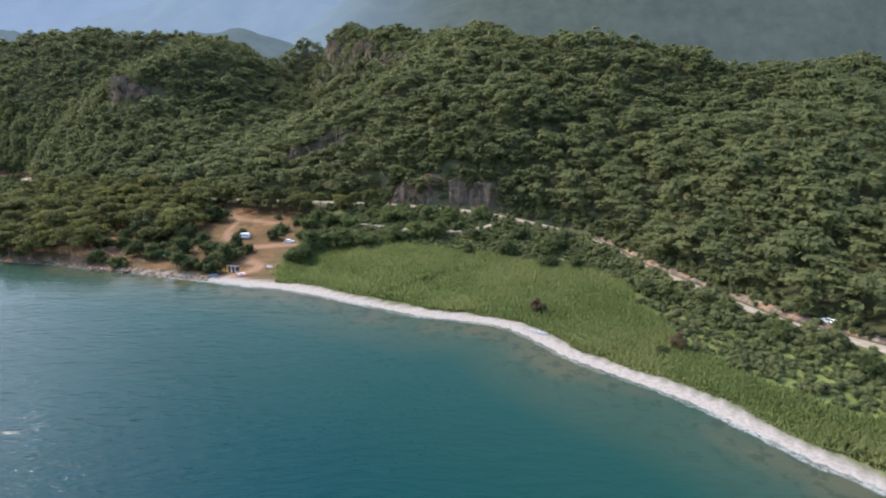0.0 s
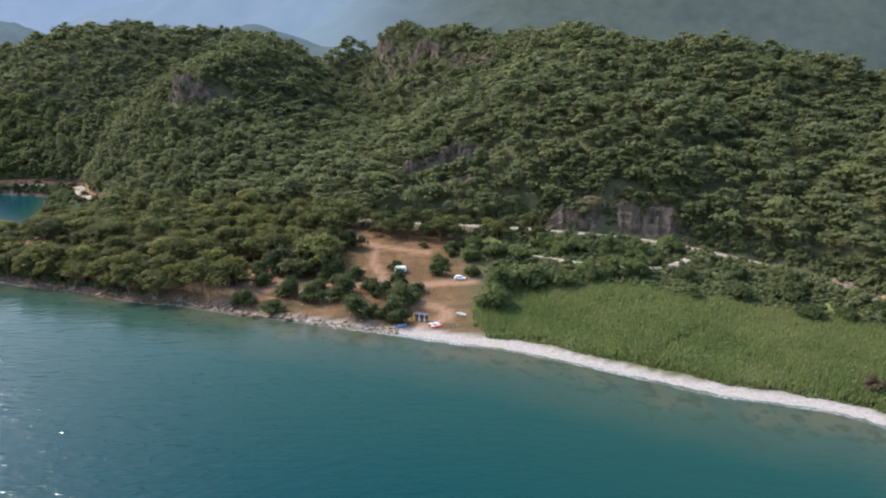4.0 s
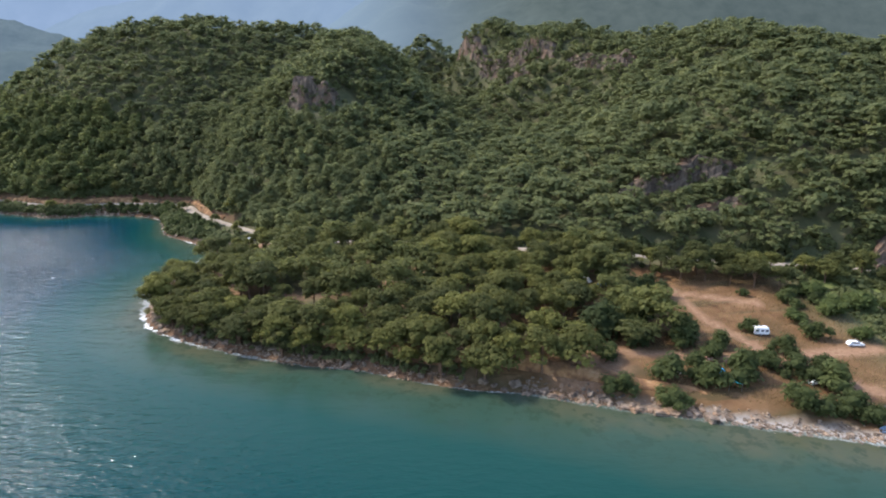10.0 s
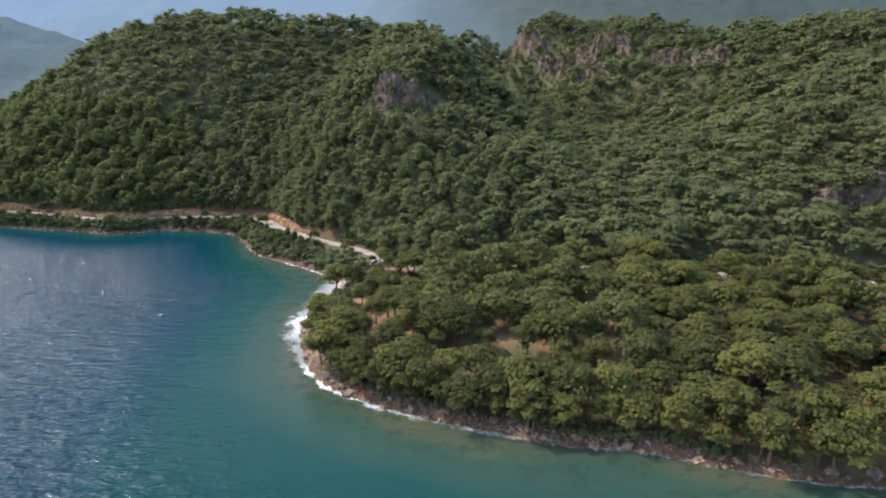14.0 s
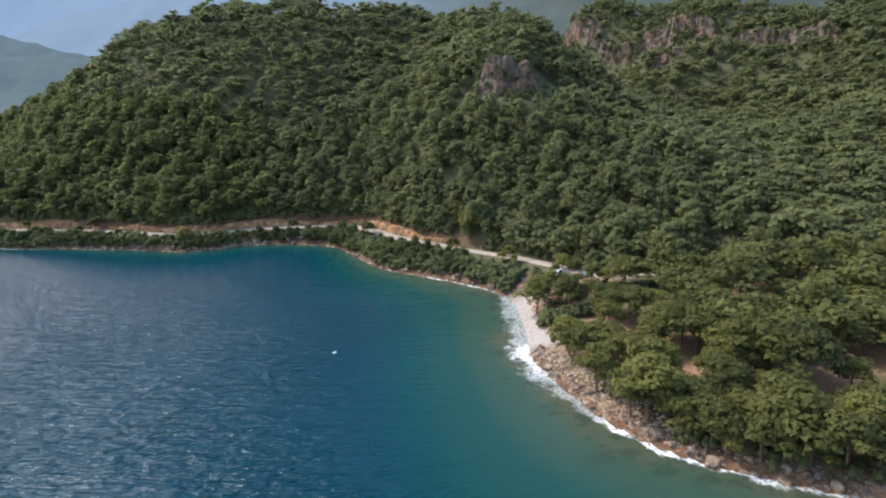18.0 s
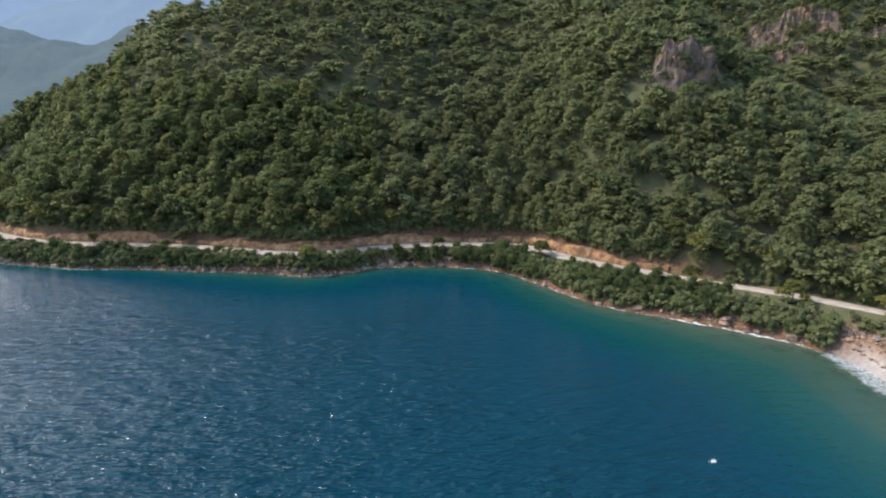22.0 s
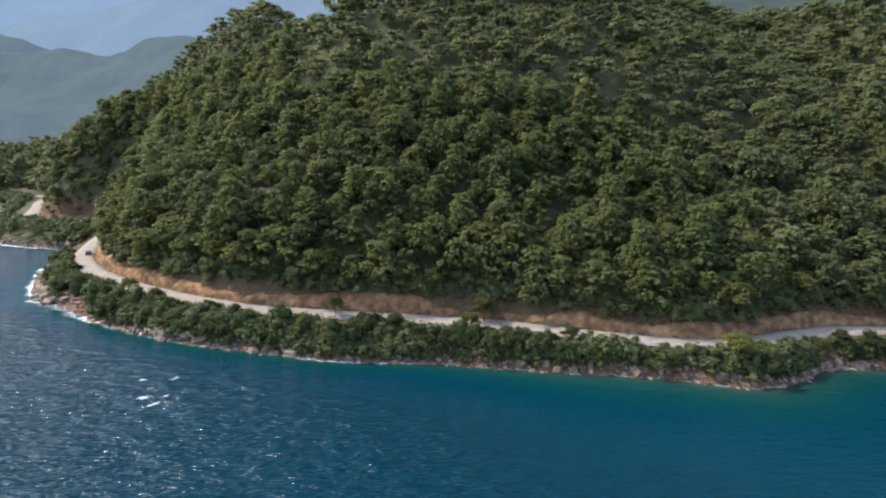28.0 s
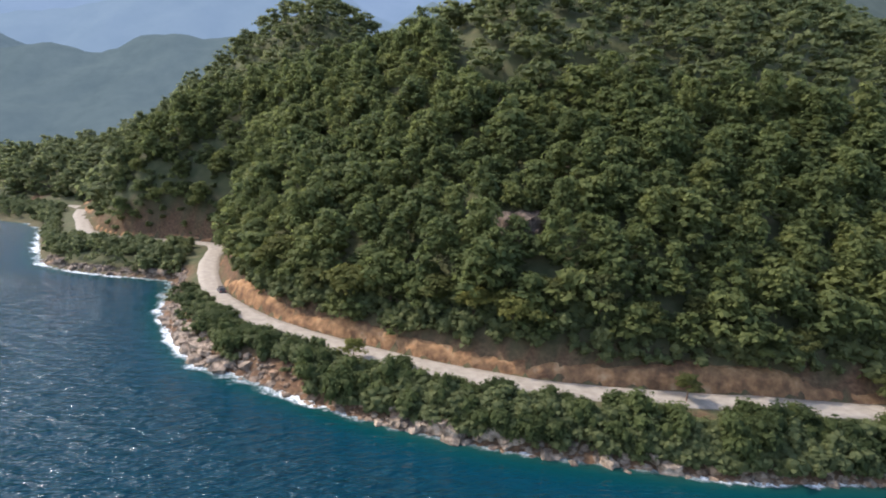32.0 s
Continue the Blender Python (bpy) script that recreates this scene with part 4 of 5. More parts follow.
def face_mesh(seed):
    """One upright slab of cracked rock, about one metre each way from its middle."""
    bm = bmesh.new()
    bmesh.ops.create_icosphere(bm, subdivisions=4, radius=1.0)
    for v in bm.verts:
        p = v.co.copy()
        e = Vector([math.copysign(abs(c) ** 0.3, c) for c in p])
        k = 1 + 0.16 * noise.noise(Vector((e.x * 1.6, e.y * 1.6, e.z * 0.5 + seed))) + 0.20 * abs(noise.noise(Vector((e.x * 3.4, e.y * 3.4, e.z * 0.9 + seed)))) + 0.08 * noise.noise(e * 7)
        top = 0.30 * noise.noise(Vector((e.x * 1.8, e.y * 1.2, seed + 4))) * max(e.z, 0)
        v.co = Vector((e.x * (0.9 + 0.2 * k), e.y * (2 * k - 1), e.z + top))
    me = bpy.data.meshes.new("rock_face")
    bm.to_mesh(me)
    bm.free()
    me.materials.append(CRAG)
    return me


FACES = [face_mesh(11.7 * k) for k in range(8)]
r_crag = np.random.RandomState(5)


def outcrop(cx, cy, w, h):
    """A crag: upright slabs side by side let into the slope."""
    crag = thing("rock_outcrop", "weathered grey and rust limestone crag among pines" if w > 15 else "small pale limestone ledge among pines", "rock", "crags on the hills", pose(cx, cy, ground_at(cx, cy)))
    n = max(3, int(w / 4.0))
    for k in range(n):
        px = (k + 0.5 + r_crag.uniform(-0.25, 0.25)) / n * w - w / 2
        py = 1.5 + r_crag.uniform(-2.2, 2.2)
        high = h * r_crag.uniform(0.7, 1.05) * (1 - 0.55 * abs(2 * px / w) ** 3)
        ob = new("rock_face", FACES[r_crag.randint(0, 8)])
        ob.parent = crag
        base = ground_at(cx + px, cy + py - 3) - ground_at(cx, cy)
        ob.matrix_basis = pose(px, py, base + 0.42 * high, r_crag.uniform(2, 7), r_crag.uniform(-4, 4), r_crag.uniform(-14, 14)) @ Matrix.Diagonal((r_crag.uniform(2.2, 3.6), r_crag.uniform(2.4, 3.6), high * 0.6, 1))


for row in OUTCROPS:
    outcrop(*row)


def cliff(points, high, seed, label):
    """A rock wall let into the hillside: ribs and clefts that run upwards, ends that die into the slope."""
    line = curve_through([(x, y, 0) for x, y in points], 0.8)
    d = np.gradient(line[:, :2], axis=0)
    d /= np.linalg.norm(d, axis=1)[:, None]
    back = np.stack([-d[:, 1], d[:, 0]], 1)
    s = np.arange(len(line)) * 0.8
    u = s / s[-1]
    foot = land(line[:, 0], line[:, 1])[0] - 1.0
    deep = 0.8 * high * np.minimum(1, 5 * np.minimum(u, 1 - u) + 0.1) * (0.9 + 0.12 * rough_noise(s, 0 * s, 12, seed))
    crown = line[:, :2] + back * deep[:, None]
    tall = np.clip(land(crown[:, 0], crown[:, 1])[0] + 1.5 - foot, 1.0, high) * (0.9 + 0.12 * rough_noise(s, 0 * s, 6, seed + 3, 3))
    rows = []
    for k in range(17):
        v = min(k / 14, 1.0)
        relief = 1.2 * rough_noise(s, 0 * s + 0.9 * v * high / 10, 6, seed + 5, 3) + 1.9 * np.abs(rough_noise(s, 0 * s + v * high * 0.07, 4.0, seed + 7, 3)) + 0.8 * np.floor(v * 3.2 + 0.6 * lattice(s, 0 * s, 9, seed + 9))
        off, z = relief + 0.05 * v * tall, foot + v * tall + 0.5 * rough_noise(s, 0 * s + k, 3, seed + 11, 2) * (v > 0)
        if k > 14:
            off, z = np.maximum(off + 1.5, deep + 4.0 * (k - 15)), z - 0.2 - 5.0 * (k - 15)
        rows.append(np.c_[line[:, :2] + back * np.reshape(off, (-1, 1)), z])
    v = np.stack(rows, 1)
    i = np.arange(v.shape[0] * v.shape[1]).reshape(v.shape[:2])
    q = np.stack([i[:-1, :-1], i[1:, :-1], i[1:, 1:], i[:-1, 1:]], -1).reshape(-1, 4)
    me = bpy.data.meshes.new("cliff")
    fill_mesh(me, v.reshape(-1, 3), q, True)
    me.materials.append(CRAG)
    return tagged(new("cliff", me), label, "cliff", "cliffs on the hills")


ledge = np.random.RandomState(6)
lx, ly, lz, ls = [], [], [], []
for k, (foot, high) in enumerate(CLIFFS):
    cliff(foot, high, 210 + 20 * k, "dark weathered limestone cliff above the bay road" if k == 0 else "grey and rust streaked limestone cliff between the pines")
    line = curve_through([(x, y, 0) for x, y in foot], 2.4)
    d = np.gradient(line[:, :2], axis=0)
    d /= np.linalg.norm(d, axis=1)[:, None]
    for i, (p, w) in enumerate(zip(line[:, :2], d)):
        back, u = np.array([-w[1], w[0]]), i / (len(line) - 1)
        deep = 0.8 * high * min(1, 5 * min(u, 1 - u) + 0.1)
        base = ground_at(*p)
        tall = min(max(ground_at(*(p + back * deep)) + 1.0 - base, 1.0), high)
        for _ in range(2):
            q = p + back * (deep * ledge.uniform(0.95, 1.3) + 1.0) + ledge.uniform(-1.5, 1.5, 2)
            lx.append(q[0]), ly.append(q[1]), lz.append(ground_at(*q)), ls.append(ledge.uniform(0.5, 0.95))
        for _ in range(3):
            q = p - back * ledge.uniform(1.0, 4.0 + 0.2 * high) + ledge.uniform(-1.5, 1.5, 2)
            if from_line(ROAD_LINE, q[:1], q[1:])[0][0] > 5.0:
                lx.append(q[0]), ly.append(q[1]), lz.append(ground_at(*q)), ls.append(ledge.uniform(0.3, 0.6))
        for step in range(int(tall / 7) + 1):
            if ledge.uniform() < (0.62 if high > 25 else 0.85):
                v = ledge.uniform(0.0, 0.92)
                q = p + back * (0.9 + 0.07 * v * tall)
                lx.append(q[0]), ly.append(q[1]), lz.append(base + v * tall - 1.8), ls.append(ledge.uniform(0.25, 0.5))
forest("scrub", np.array(lx), np.array(ly), np.array(lz), np.array(ls), 219, PINE, "small trees and scrub rooted on the ledges of the cliffs")


def stone_mesh(seed, sub=2, mat=None):
    rng = np.random.RandomState(seed)
    bm = bmesh.new()
    bmesh.ops.create_icosphere(bm, subdivisions=sub, radius=1.0)
    for v in bm.verts:
        k = 1 + 0.55 * noise.noise(v.co * 1.3 + Vector((seed, 0, 0))) + 0.2 * noise.noise(v.co * 3.1)
        v.co = Vector((math.copysign(abs(v.co.x) ** 0.5, v.co.x), math.copysign(abs(v.co.y) ** 0.5, v.co.y) * 0.7, math.copysign(abs(v.co.z) ** 0.6, v.co.z) * 0.55)) * k
    me = bpy.data.meshes.new("boulder")
    bm.to_mesh(me)
    bm.free()
    me.materials.append(mat or ROCK)
    return me


STONES = [stone_mesh(900 + k) for k in range(7)]
PALE_STONES = [stone_mesh(920 + k, 2, PALE_ROCK) for k in range(7)]
PEBBLE_V = [np.array([v.co[:] for v in stone_mesh(950 + k, 1).vertices]) for k in range(4)]
rng = np.random.RandomState(91)


def along(points, step):
    line = curve_through(points, step)
    d = np.gradient(line[:, :2], axis=0)
    d /= np.linalg.norm(d, axis=1)[:, None]
    return line, np.stack([d[:, 1], -d[:, 0]], 1)


def boulders(points, step, chance, sizes, inland, label, clustered=0):
    line, up = along(points, step)
    for p, u in zip(line, up):
        if rng.uniform() > chance * (1 + clustered * 2.6 * lattice(p[0], p[1], 11, 15)):
            continue
        x, y = p[:2] + u * rng.uniform(*inland)
        r = rng.uniform(*sizes) * (1.5 if rng.uniform() < 0.12 else 1.0)
        kinds = PALE_STONES if "pale" in label else STONES
        ob = new("boulder", kinds[rng.randint(0, len(kinds))])
        ob.matrix_basis = pose(x, y, max(ground_at(x, y), -0.4) + r * 0.12, rng.uniform(-15, 15), rng.uniform(-15, 15), rng.uniform(0, 360)) @ Matrix.Diagonal((r, r, r * rng.uniform(0.7, 1.2), 1))
        tagged(ob, label, "rock", "boulders along the shore")


boulders(ROCKY_SHORE[:9], 1.3, 0.42, (0.55, 1.6), (-1.2, 1.4), "pale weathered limestone boulder at the waterline", 1)
boulders(ROCKY_SHORE[4:10], 1.3, 0.5, (0.45, 1.5), (-1.4, 3.0), "pale weathered limestone boulder at the waterline", 1)
boulders(ROCKY_SHORE[5:9], 1.6, 0.6, (0.6, 1.7), (0.5, 4.5), "large pale limestone boulder on the rocky point", 1)
boulders(ROCKY_SHORE[1:6], 2.2, 0.35, (0.8, 1.7), (-0.6, 1.4), "large pale limestone boulder under the shore scrub", 2)
boulders(COVE, 3.0, 0.6, (0.6, 1.5), (-0.5, 2.5), "brownish limestone boulder at the cove's edge")
boulders(HEADLAND[:11], 3.2, 0.75, (0.5, 1.4), (-0.6, 3.0), "dark wet boulder below the headland pines")
boulders(CAMP_SHORE[2:] + HEADLAND[:1], 2.2, 0.85, (0.5, 1.3), (-0.3, 3.5), "reddish brown boulder on the camp shore")
boulders([(-128, 207.5), (-137, 210), (-146, 212.5)], 1.3, 0.85, (0.8, 1.6), (-0.6, 1.8), "large squarish reddish brown block below the camp bluff")
boulders(ROCKY_SHORE[9:14], 3.0, 0.8, (0.8, 1.8), (-0.5, 3.0), "sea-washed boulder on the far point")


def shingle(points, count, sizes, inland, label, mat=ROCK):
    """Loose stones too many to count, joined."""
    line, up = along(points, 1.0)
    k = rng.randint(0, len(line), count)
    at = line[k, :2] + up[k] * rng.uniform(*inland, (count, 1))
    at += rng.normal(0, 0.5, at.shape)
    z = np.maximum(land(at[:, 0], at[:, 1])[0], -0.3)
    r = rng.uniform(*sizes, count) * np.where(rng.uniform(size=count) < 0.1, 1.8, 1.0)
    turn, pick = rng.uniform(0, 6.28, count), rng.randint(0, 4, count)
    vs, fs, n = [], [], 0
    for a in range(count):
        v = PEBBLE_V[pick[a]] * r[a]
        c, s = math.cos(turn[a]), math.sin(turn[a])
        vs.append(np.c_[v[:, 0] * c - v[:, 1] * s + at[a, 0], v[:, 0] * s + v[:, 1] * c + at[a, 1], v[:, 2] + z[a] + r[a] * 0.1])
        fs.append(ICO_F + n)
        n += len(v)
    ob = raw_part("shore_stones", np.concatenate(vs), np.concatenate(fs), mat)
    return tagged(ob, label, "stones", kind="stuff")


shingle(CAMP_SHORE, 900, (0.15, 0.5), (-0.5, 5.0), "pale loose stones along the camp shore")
shingle(HEADLAND[:11], 1100, (0.15, 0.5), (-0.8, 3.5), "loose brown and pale stones below the headland")
shingle(HEADLAND[7:11], 1300, (0.12, 0.42), (0.3, 7.0), "pale broken rock beside the small beach", PALE_ROCK)
shingle([(-289, 323), (-287, 340), (-288, 354)], 420, (0.2, 0.7), (4.6, 9.5), "tumbled ochre rocks down the bluff", ROCK)
shingle(COVE, 900, (0.2, 0.6), (-0.8, 3.0), "loose stones along the cove")
shingle(COVE[8:] + ROCKY_SHORE[:2], 700, (0.25, 0.75), (-0.9, 1.8), "broken pale rock at the foot of the steep shore", PALE_ROCK)
shingle(ROCKY_SHORE[:14], 1500, (0.25, 0.8), (-1.0, 2.4), "broken pale rock along the waterline")

spur = np.array([(-46, 253), (-38, 251), (-22, 243), (-12, 239.5), (0, 237.5), (14, 240), (28, 250)], float)
spur = curve_through(np.c_[spur, land(spur[:, 0], spur[:, 1])[0] + 0.5], 2.0)
tagged(ribbon("road", spur, 1.5, 0.0, ROAD_MAT), "pale gravel side track below the upper road", "track", kind="structure")

# ---- shrubs ----
for x, y, r in [(-93, 246, 2.1), (-90, 232, 3.0), (-123, 253, 4.4), (-115, 242, 4.2), (-137, 248, 5.2), (-129, 240, 3.4), (-114, 271, 4.4), (-118, 238, 3.0), (-107, 236, 2.6), (-128, 222, 3.5), (-119, 226, 2.4),
                (-120, 217, 3.4), (-109, 220, 3.8), (-131, 212, 2.8), (-142, 217, 2.9), (-103, 206, 3.5), (-97, 206, 2.3), (-91, 205, 3.3), (-89, 216, 4.0), (-94, 221, 3.2), (-76, 240, 2.8), (-133, 256, 3.6), (-128, 247, 3.2), (-144, 240, 3.4), (-140, 232, 2.6), (-152, 236, 3.0), (-112, 230, 2.4), (-100, 226, 2.6), (-84, 226, 2.2), (-63, 266, 2.6), (-115, 280, 2.2), (-70, 258, 1.6), (-82, 268, 1.4)]:
    plant_shrub(x, y, r * 1.75, rng, "shrubs on the camp ground", "rounded dark green shrub on the dry camp ground", 1.05)
for x, y, r in [(-55, 223, 6.6), (-57, 212, 5.4), (-63, 238, 3.0), (-76, 250, 3.2), (-42, 225, 6.0), (-33, 224, 5.4), (-21, 230, 5.0), (-12, 232, 5.0), (-2, 232, 5.5), (-62, 253, 4.6), (-52, 254, 4.6), (-44, 250, 4.0), (-60, 264, 4.2),
                (-32, 262, 4.4), (-26, 255, 5.2), (-19, 254, 4.6), (-7, 254, 4.8), (2, 250, 4.8), (18, 255, 4.6)]:
    plant_shrub(x, y, r * 1.4, rng, "shrubs behind the reeds", "tall bright green broad-leaved shrub behind the reed bed", 0.95, GREEN_SHRUBS)
for x, y, r in [(50, 196, 4.8), (40, 198, 5.4), (62, 199, 4.6), (64, 180, 4.0), (42, 214, 6.0), (49, 217, 4.6), (26, 214, 5.8), (70, 160, 5.0), (77, 152, 5.6), (82, 146, 5.0), (66, 166, 4.4), (61, 158, 2.6), (66, 147, 2.0), (29, 158, 2.8),
                (56, 128, 2.4), (14, 226, 5.6), (34, 228, 5.0), (88, 132, 4.8), (92, 124, 4.4), (98, 112, 4.6), (104, 100, 4.4), (8, 240, 4.6), (52, 226, 4.2), (10, 214, 4.0)]:
    plant_shrub(x, y, r, rng, "shrubs behind the reeds", "spreading green shrub at the edge of the reed bed", 0.95)

back_edge = np.random.RandomState(33)
for x, y in [(-105, 285), (-97, 282), (-89, 280), (-82, 276), (-75, 273), (-68, 270), (-92, 288), (-80, 284), (-71, 280)]:
    plant_pine(x, y, back_edge.uniform(0.6, 0.85), back_edge)
for x, y, r in [(-70, 263, 4.2), (-63, 259, 4.4)]:
    plant_shrub(x, y, r, back_edge, "shrubs on the camp ground", "grey-green shrub at the back of the dry camp ground", 1.0)

DRY_LEAF = foliage("withered_leaves", (0.10, 0.075, 0.045), (0.14, 0.108, 0.062), (0.18, 0.14, 0.078), True)
for k, (x, y, r) in enumerate([(29, 158, 2.8), (61, 130, 2.7)]):
    ob = new("shrub", shrub_mesh(760 + k, 1.4, DRY_LEAF))
    ob.matrix_basis = spot(x, y, 70 * k, 1.0, 0.15) @ Matrix.Diagonal((r, r, r * 1.3, 1))
    tagged(ob, "withered brown shrub at the edge of the pebble beach", "shrub", "withered shrubs by the beach")

line, up = along(WOOD_ROAD[-1:] + COVE_ROAD + FAR_ROAD[:1], 3.7)
n_shore = 0
for p, u in zip(line, up):
    # between the road and the sea
    for depth in (6.4, 9.6, 13.0, 16.8):
        x, y = p[:2] - u * (depth + rng.uniform(-0.9, 0.9)) + rng.uniform(-1.0, 1.0, 2)
        far_in = float(from_line(near_coast, np.array([x]), np.array([y]))[0][0])
        if n_shore >= 300 or (depth < 7 and x > -345) or far_in < (0.8 if x > -570 else 4.0) or (abs(x + 335) < 4 and depth > 6) or (abs(x + 395) < 7 and far_in < 5) or math.hypot(x + 508, y - 471) < 4.5:
            continue
        plant_shrub(x, y, rng.uniform(2.8, 4.4), rng, "shrubs between road and sea", "dense dark green shrub between the road and the sea", rng.uniform(1.05, 1.6) * (0.6 if depth < 7 else 1.0))
        n_shore += 1


def thicket(points, sides, count, sizes, label, seed, least=1.2):
    """Scrub too thick to count, joined."""
    r2 = np.random.RandomState(seed)
    line, up = along(points, 2.0)
    k = r2.randint(0, len(line), count)
    at = line[k, :2] + up[k] * r2.uniform(*sides, (count, 1))
    z, inland, uphill = land(at[:, 0], at[:, 1])
    ok = (inland > least) & (np.abs(uphill) > 3.7) & clear_of_outcrops(at[:, 0], at[:, 1])
    kinds = []
    for m in range(4):
        r3 = np.random.RandomState(seed + m)
        kinds.append(clumps(r3, [(r3.uniform(-0.6, 0.6), r3.uniform(-0.6, 0.6), r3.uniform(0.5, 1.3), 0.55, 0.5) for _ in range(4)], (ICO_V, ICO_F), 9, 0.2))
    return forest("scrub", at[ok, 0], at[ok, 1], z[ok] + 0.6, r2.uniform(*sizes, count)[ok], seed + 9, PINE, label, kinds)


thicket(ROCKY_SHORE[:6], (0.4, 5.0), 640, (1.0, 2.3), "dark scrub hanging over the rocks at the waterline", 51, 0.3)
thicket(ROCKY_SHORE[5:9], (3.0, 8.0), 240, (0.9, 2.0), "dark scrub above the bare rocks of the point", 45, 2.8)
thicket(HEADLAND[:8], (1.5, 7.0), 170, (0.7, 1.6), "dark scrub under the headland pines", 71, 1.4)
thicket([(-283.5, 324.5), (-278, 322), (-271, 321.5)], (-0.6, 2.2), 90, (1.1, 2.2), "dark scrub hanging down the bluff behind the small beach", 73)
thicket([(-281, 313), (-278, 307), (-274, 301)], (-3.5, 4.0), 70, (0.8, 1.7), "low green scrub mats beside the small beach", 74)
thicket([(-280, 330), (-276, 345), (-281, 358), (-288, 368)], (-1.0, 6.0), 60, (0.5, 1.2), "tufts of scrub along the bluff's edge", 75)
thicket(COVE[9:] + ROCKY_SHORE[:3], (0.4, 6.5), 520, (0.9, 2.0), "dark scrub on the steep shore below the coast road", 77, 0.4)
thicket(COVE, (1.0, 5.5), 260, (1.0, 2.0), "dark scrub above the cove's stones", 50, 0.8)
thicket(COVE_ROAD, (-15, -5.4), 620, (0.8, 1.6), "low green scrub between the coast road and the rocks", 54)
thicket(COVE_ROAD, (12, 75), 350, (1.4, 2.6), "green undergrowth between the hillside pines", 53)
thicket(BAY_ROAD[2:], (10, 70), 300, (1.4, 2.6), "green undergrowth on the bay hillside", 52)
thicket(FAR_ROAD[:10], (-24, -10.0), 480, (1.6, 3.0), "green scrub on the far point between road and sea", 55)
thicket(COVE_ROAD, (5.8, 11), 950, (1.4, 2.9), "low scrub along the top of the road bank", 56)
thicket(COVE_ROAD[1:7], (7.0, 16), 300, (1.0, 2.2), "scrub over the bend of the cove road", 47)
thicket(COVE[:7], (0.6, 8), 260, (1.3, 2.5), "dense scrub above the stones of the cove", 46, 0.4)
thicket(COVE_ROAD[:9], (5.5, 22), 320, (1.4, 2.6), "undergrowth on the slope above the cove road", 49)
thicket(CLIFFS[0][0], (-30, -5), 260, (1.3, 2.6), "green scrub on the slope over the bay road cliff", 76)
thicket(BAY_ROAD[3:10], (-8.5, -3.8), 150, (1.5, 2.7), "tall scrub hiding parts of the bay road", 48)
thicket(BAY_ROAD[3:], (-16, -4.5), 300, (1.4, 2.8), "green scrub below the bay road", 57)
thicket(BAY_ROAD[2:10], (3.9, 7.5), 190, (0.7, 1.5), "scrub hanging over the bank of the bay road", 72)
thicket(BAY_ROAD[3:], (5.5, 11), 260, (1.0, 2.2), "low scrub above the bay road", 58)
thicket(BAY_ROAD[8:] + WOOD_ROAD, (4.0, 9.0), 520, (1.2, 2.6), "thick scrub at the foot of the wooded slope", 60)
thicket(FAR_ROAD[:10], (5, 16), 300, (1.2, 2.6), "scrub on the cut slope above the far road", 67)
thicket(BAY_ROAD[9:], (-14, -6.0), 200, (0.9, 1.7), "tall hedge below the upper road", 65)
thicket(WOOD_ROAD + COVE_ROAD[:3], (-14, -7.0), 140, (0.8, 1.7), "scrub under the roadside pines", 59)

# ---- reed bed and dry grass ----
def blades(name, x, y, z, high, wide, mat, label, seed):
    r2 = np.random.RandomState(seed)
    n = len(x)
    a = r2.uniform(0, 6.28, n)
    dx, dy = np.cos(a) * wide, np.sin(a) * wide
    lean = r2.normal(0, 0.36, (n, 2)) * high[:, None]
    v = np.stack([np.stack([x - dx, y - dy, z - 0.1], -1), np.stack([x + dx, y + dy, z - 0.1], -1), np.stack([x + lean[:, 0], y + lean[:, 1], z + high], -1)], 1)
    me = bpy.data.meshes.new(name)
    fill_mesh(me, v.reshape(-1, 3), np.arange(3 * n).reshape(-1, 3), True)
    tone = np.clip(0.45 + 0.34 * rough_noise(x, y, 26, 5) + 0.2 * lattice(x, y, 7, 6) + r2.normal(0, 0.12, n), 0, 1)
    me.attributes.new("tone", "FLOAT", "POINT").data.foreach_set("value", np.repeat(tone, 3).astype(np.float32))
    me.materials.append(mat)
    return tagged(new(name, me), label, "grass", kind="stuff")


x, y = scatter(-82, 150, 40, 262, 0.42, 61)
z, inland, uphill = land(x, y)
edge = 5.8 + 1.4 * rough_noise(x, y, 12, 31)
REED_BACK = [(-70, 216), (-61, 218), (-36, 226), (-11, 222), (26, 209), (44, 199), (58, 184), (62, 155), (64, 131), (84, 100), (126, 56)]
behind = -from_line(curve_through(REED_BACK[::-1], 6), x, y)[0] + 2.0 * lattice(x, y, 9, 37)
ok = (inland > edge) & (uphill < -4.5) & (behind > 0) & (x + 0.15 * (y - 200) > -67 + 5 * rough_noise(x, y, 9, 33))
high = (1.5 + 0.9 * rough_noise(x, y, 16, 35) + rng.uniform(-0.3, 0.5, len(x))) * smooth(inland, edge - 0.5, edge + 2) + 0.4
blades("reed_bed", x[ok], y[ok], z[ok], 0.8 * high[ok], 0.46, REED, "tall bright green reeds filling the flat behind the beach", 62)
x, y = scatter(-60, 150, 40, 268, 2.9, 66)
z, inland, uphill = land(x, y)
behind = from_line(curve_through(REED_BACK[::-1], 6), x, y)[0]
off_track = np.abs(from_line(spur, x, y)[0]) > 2.4
ok = (inland > 9) & (uphill < -4.4) & (behind > 0.5) & off_track & (x > -57)
r4 = np.random.RandomState(68)
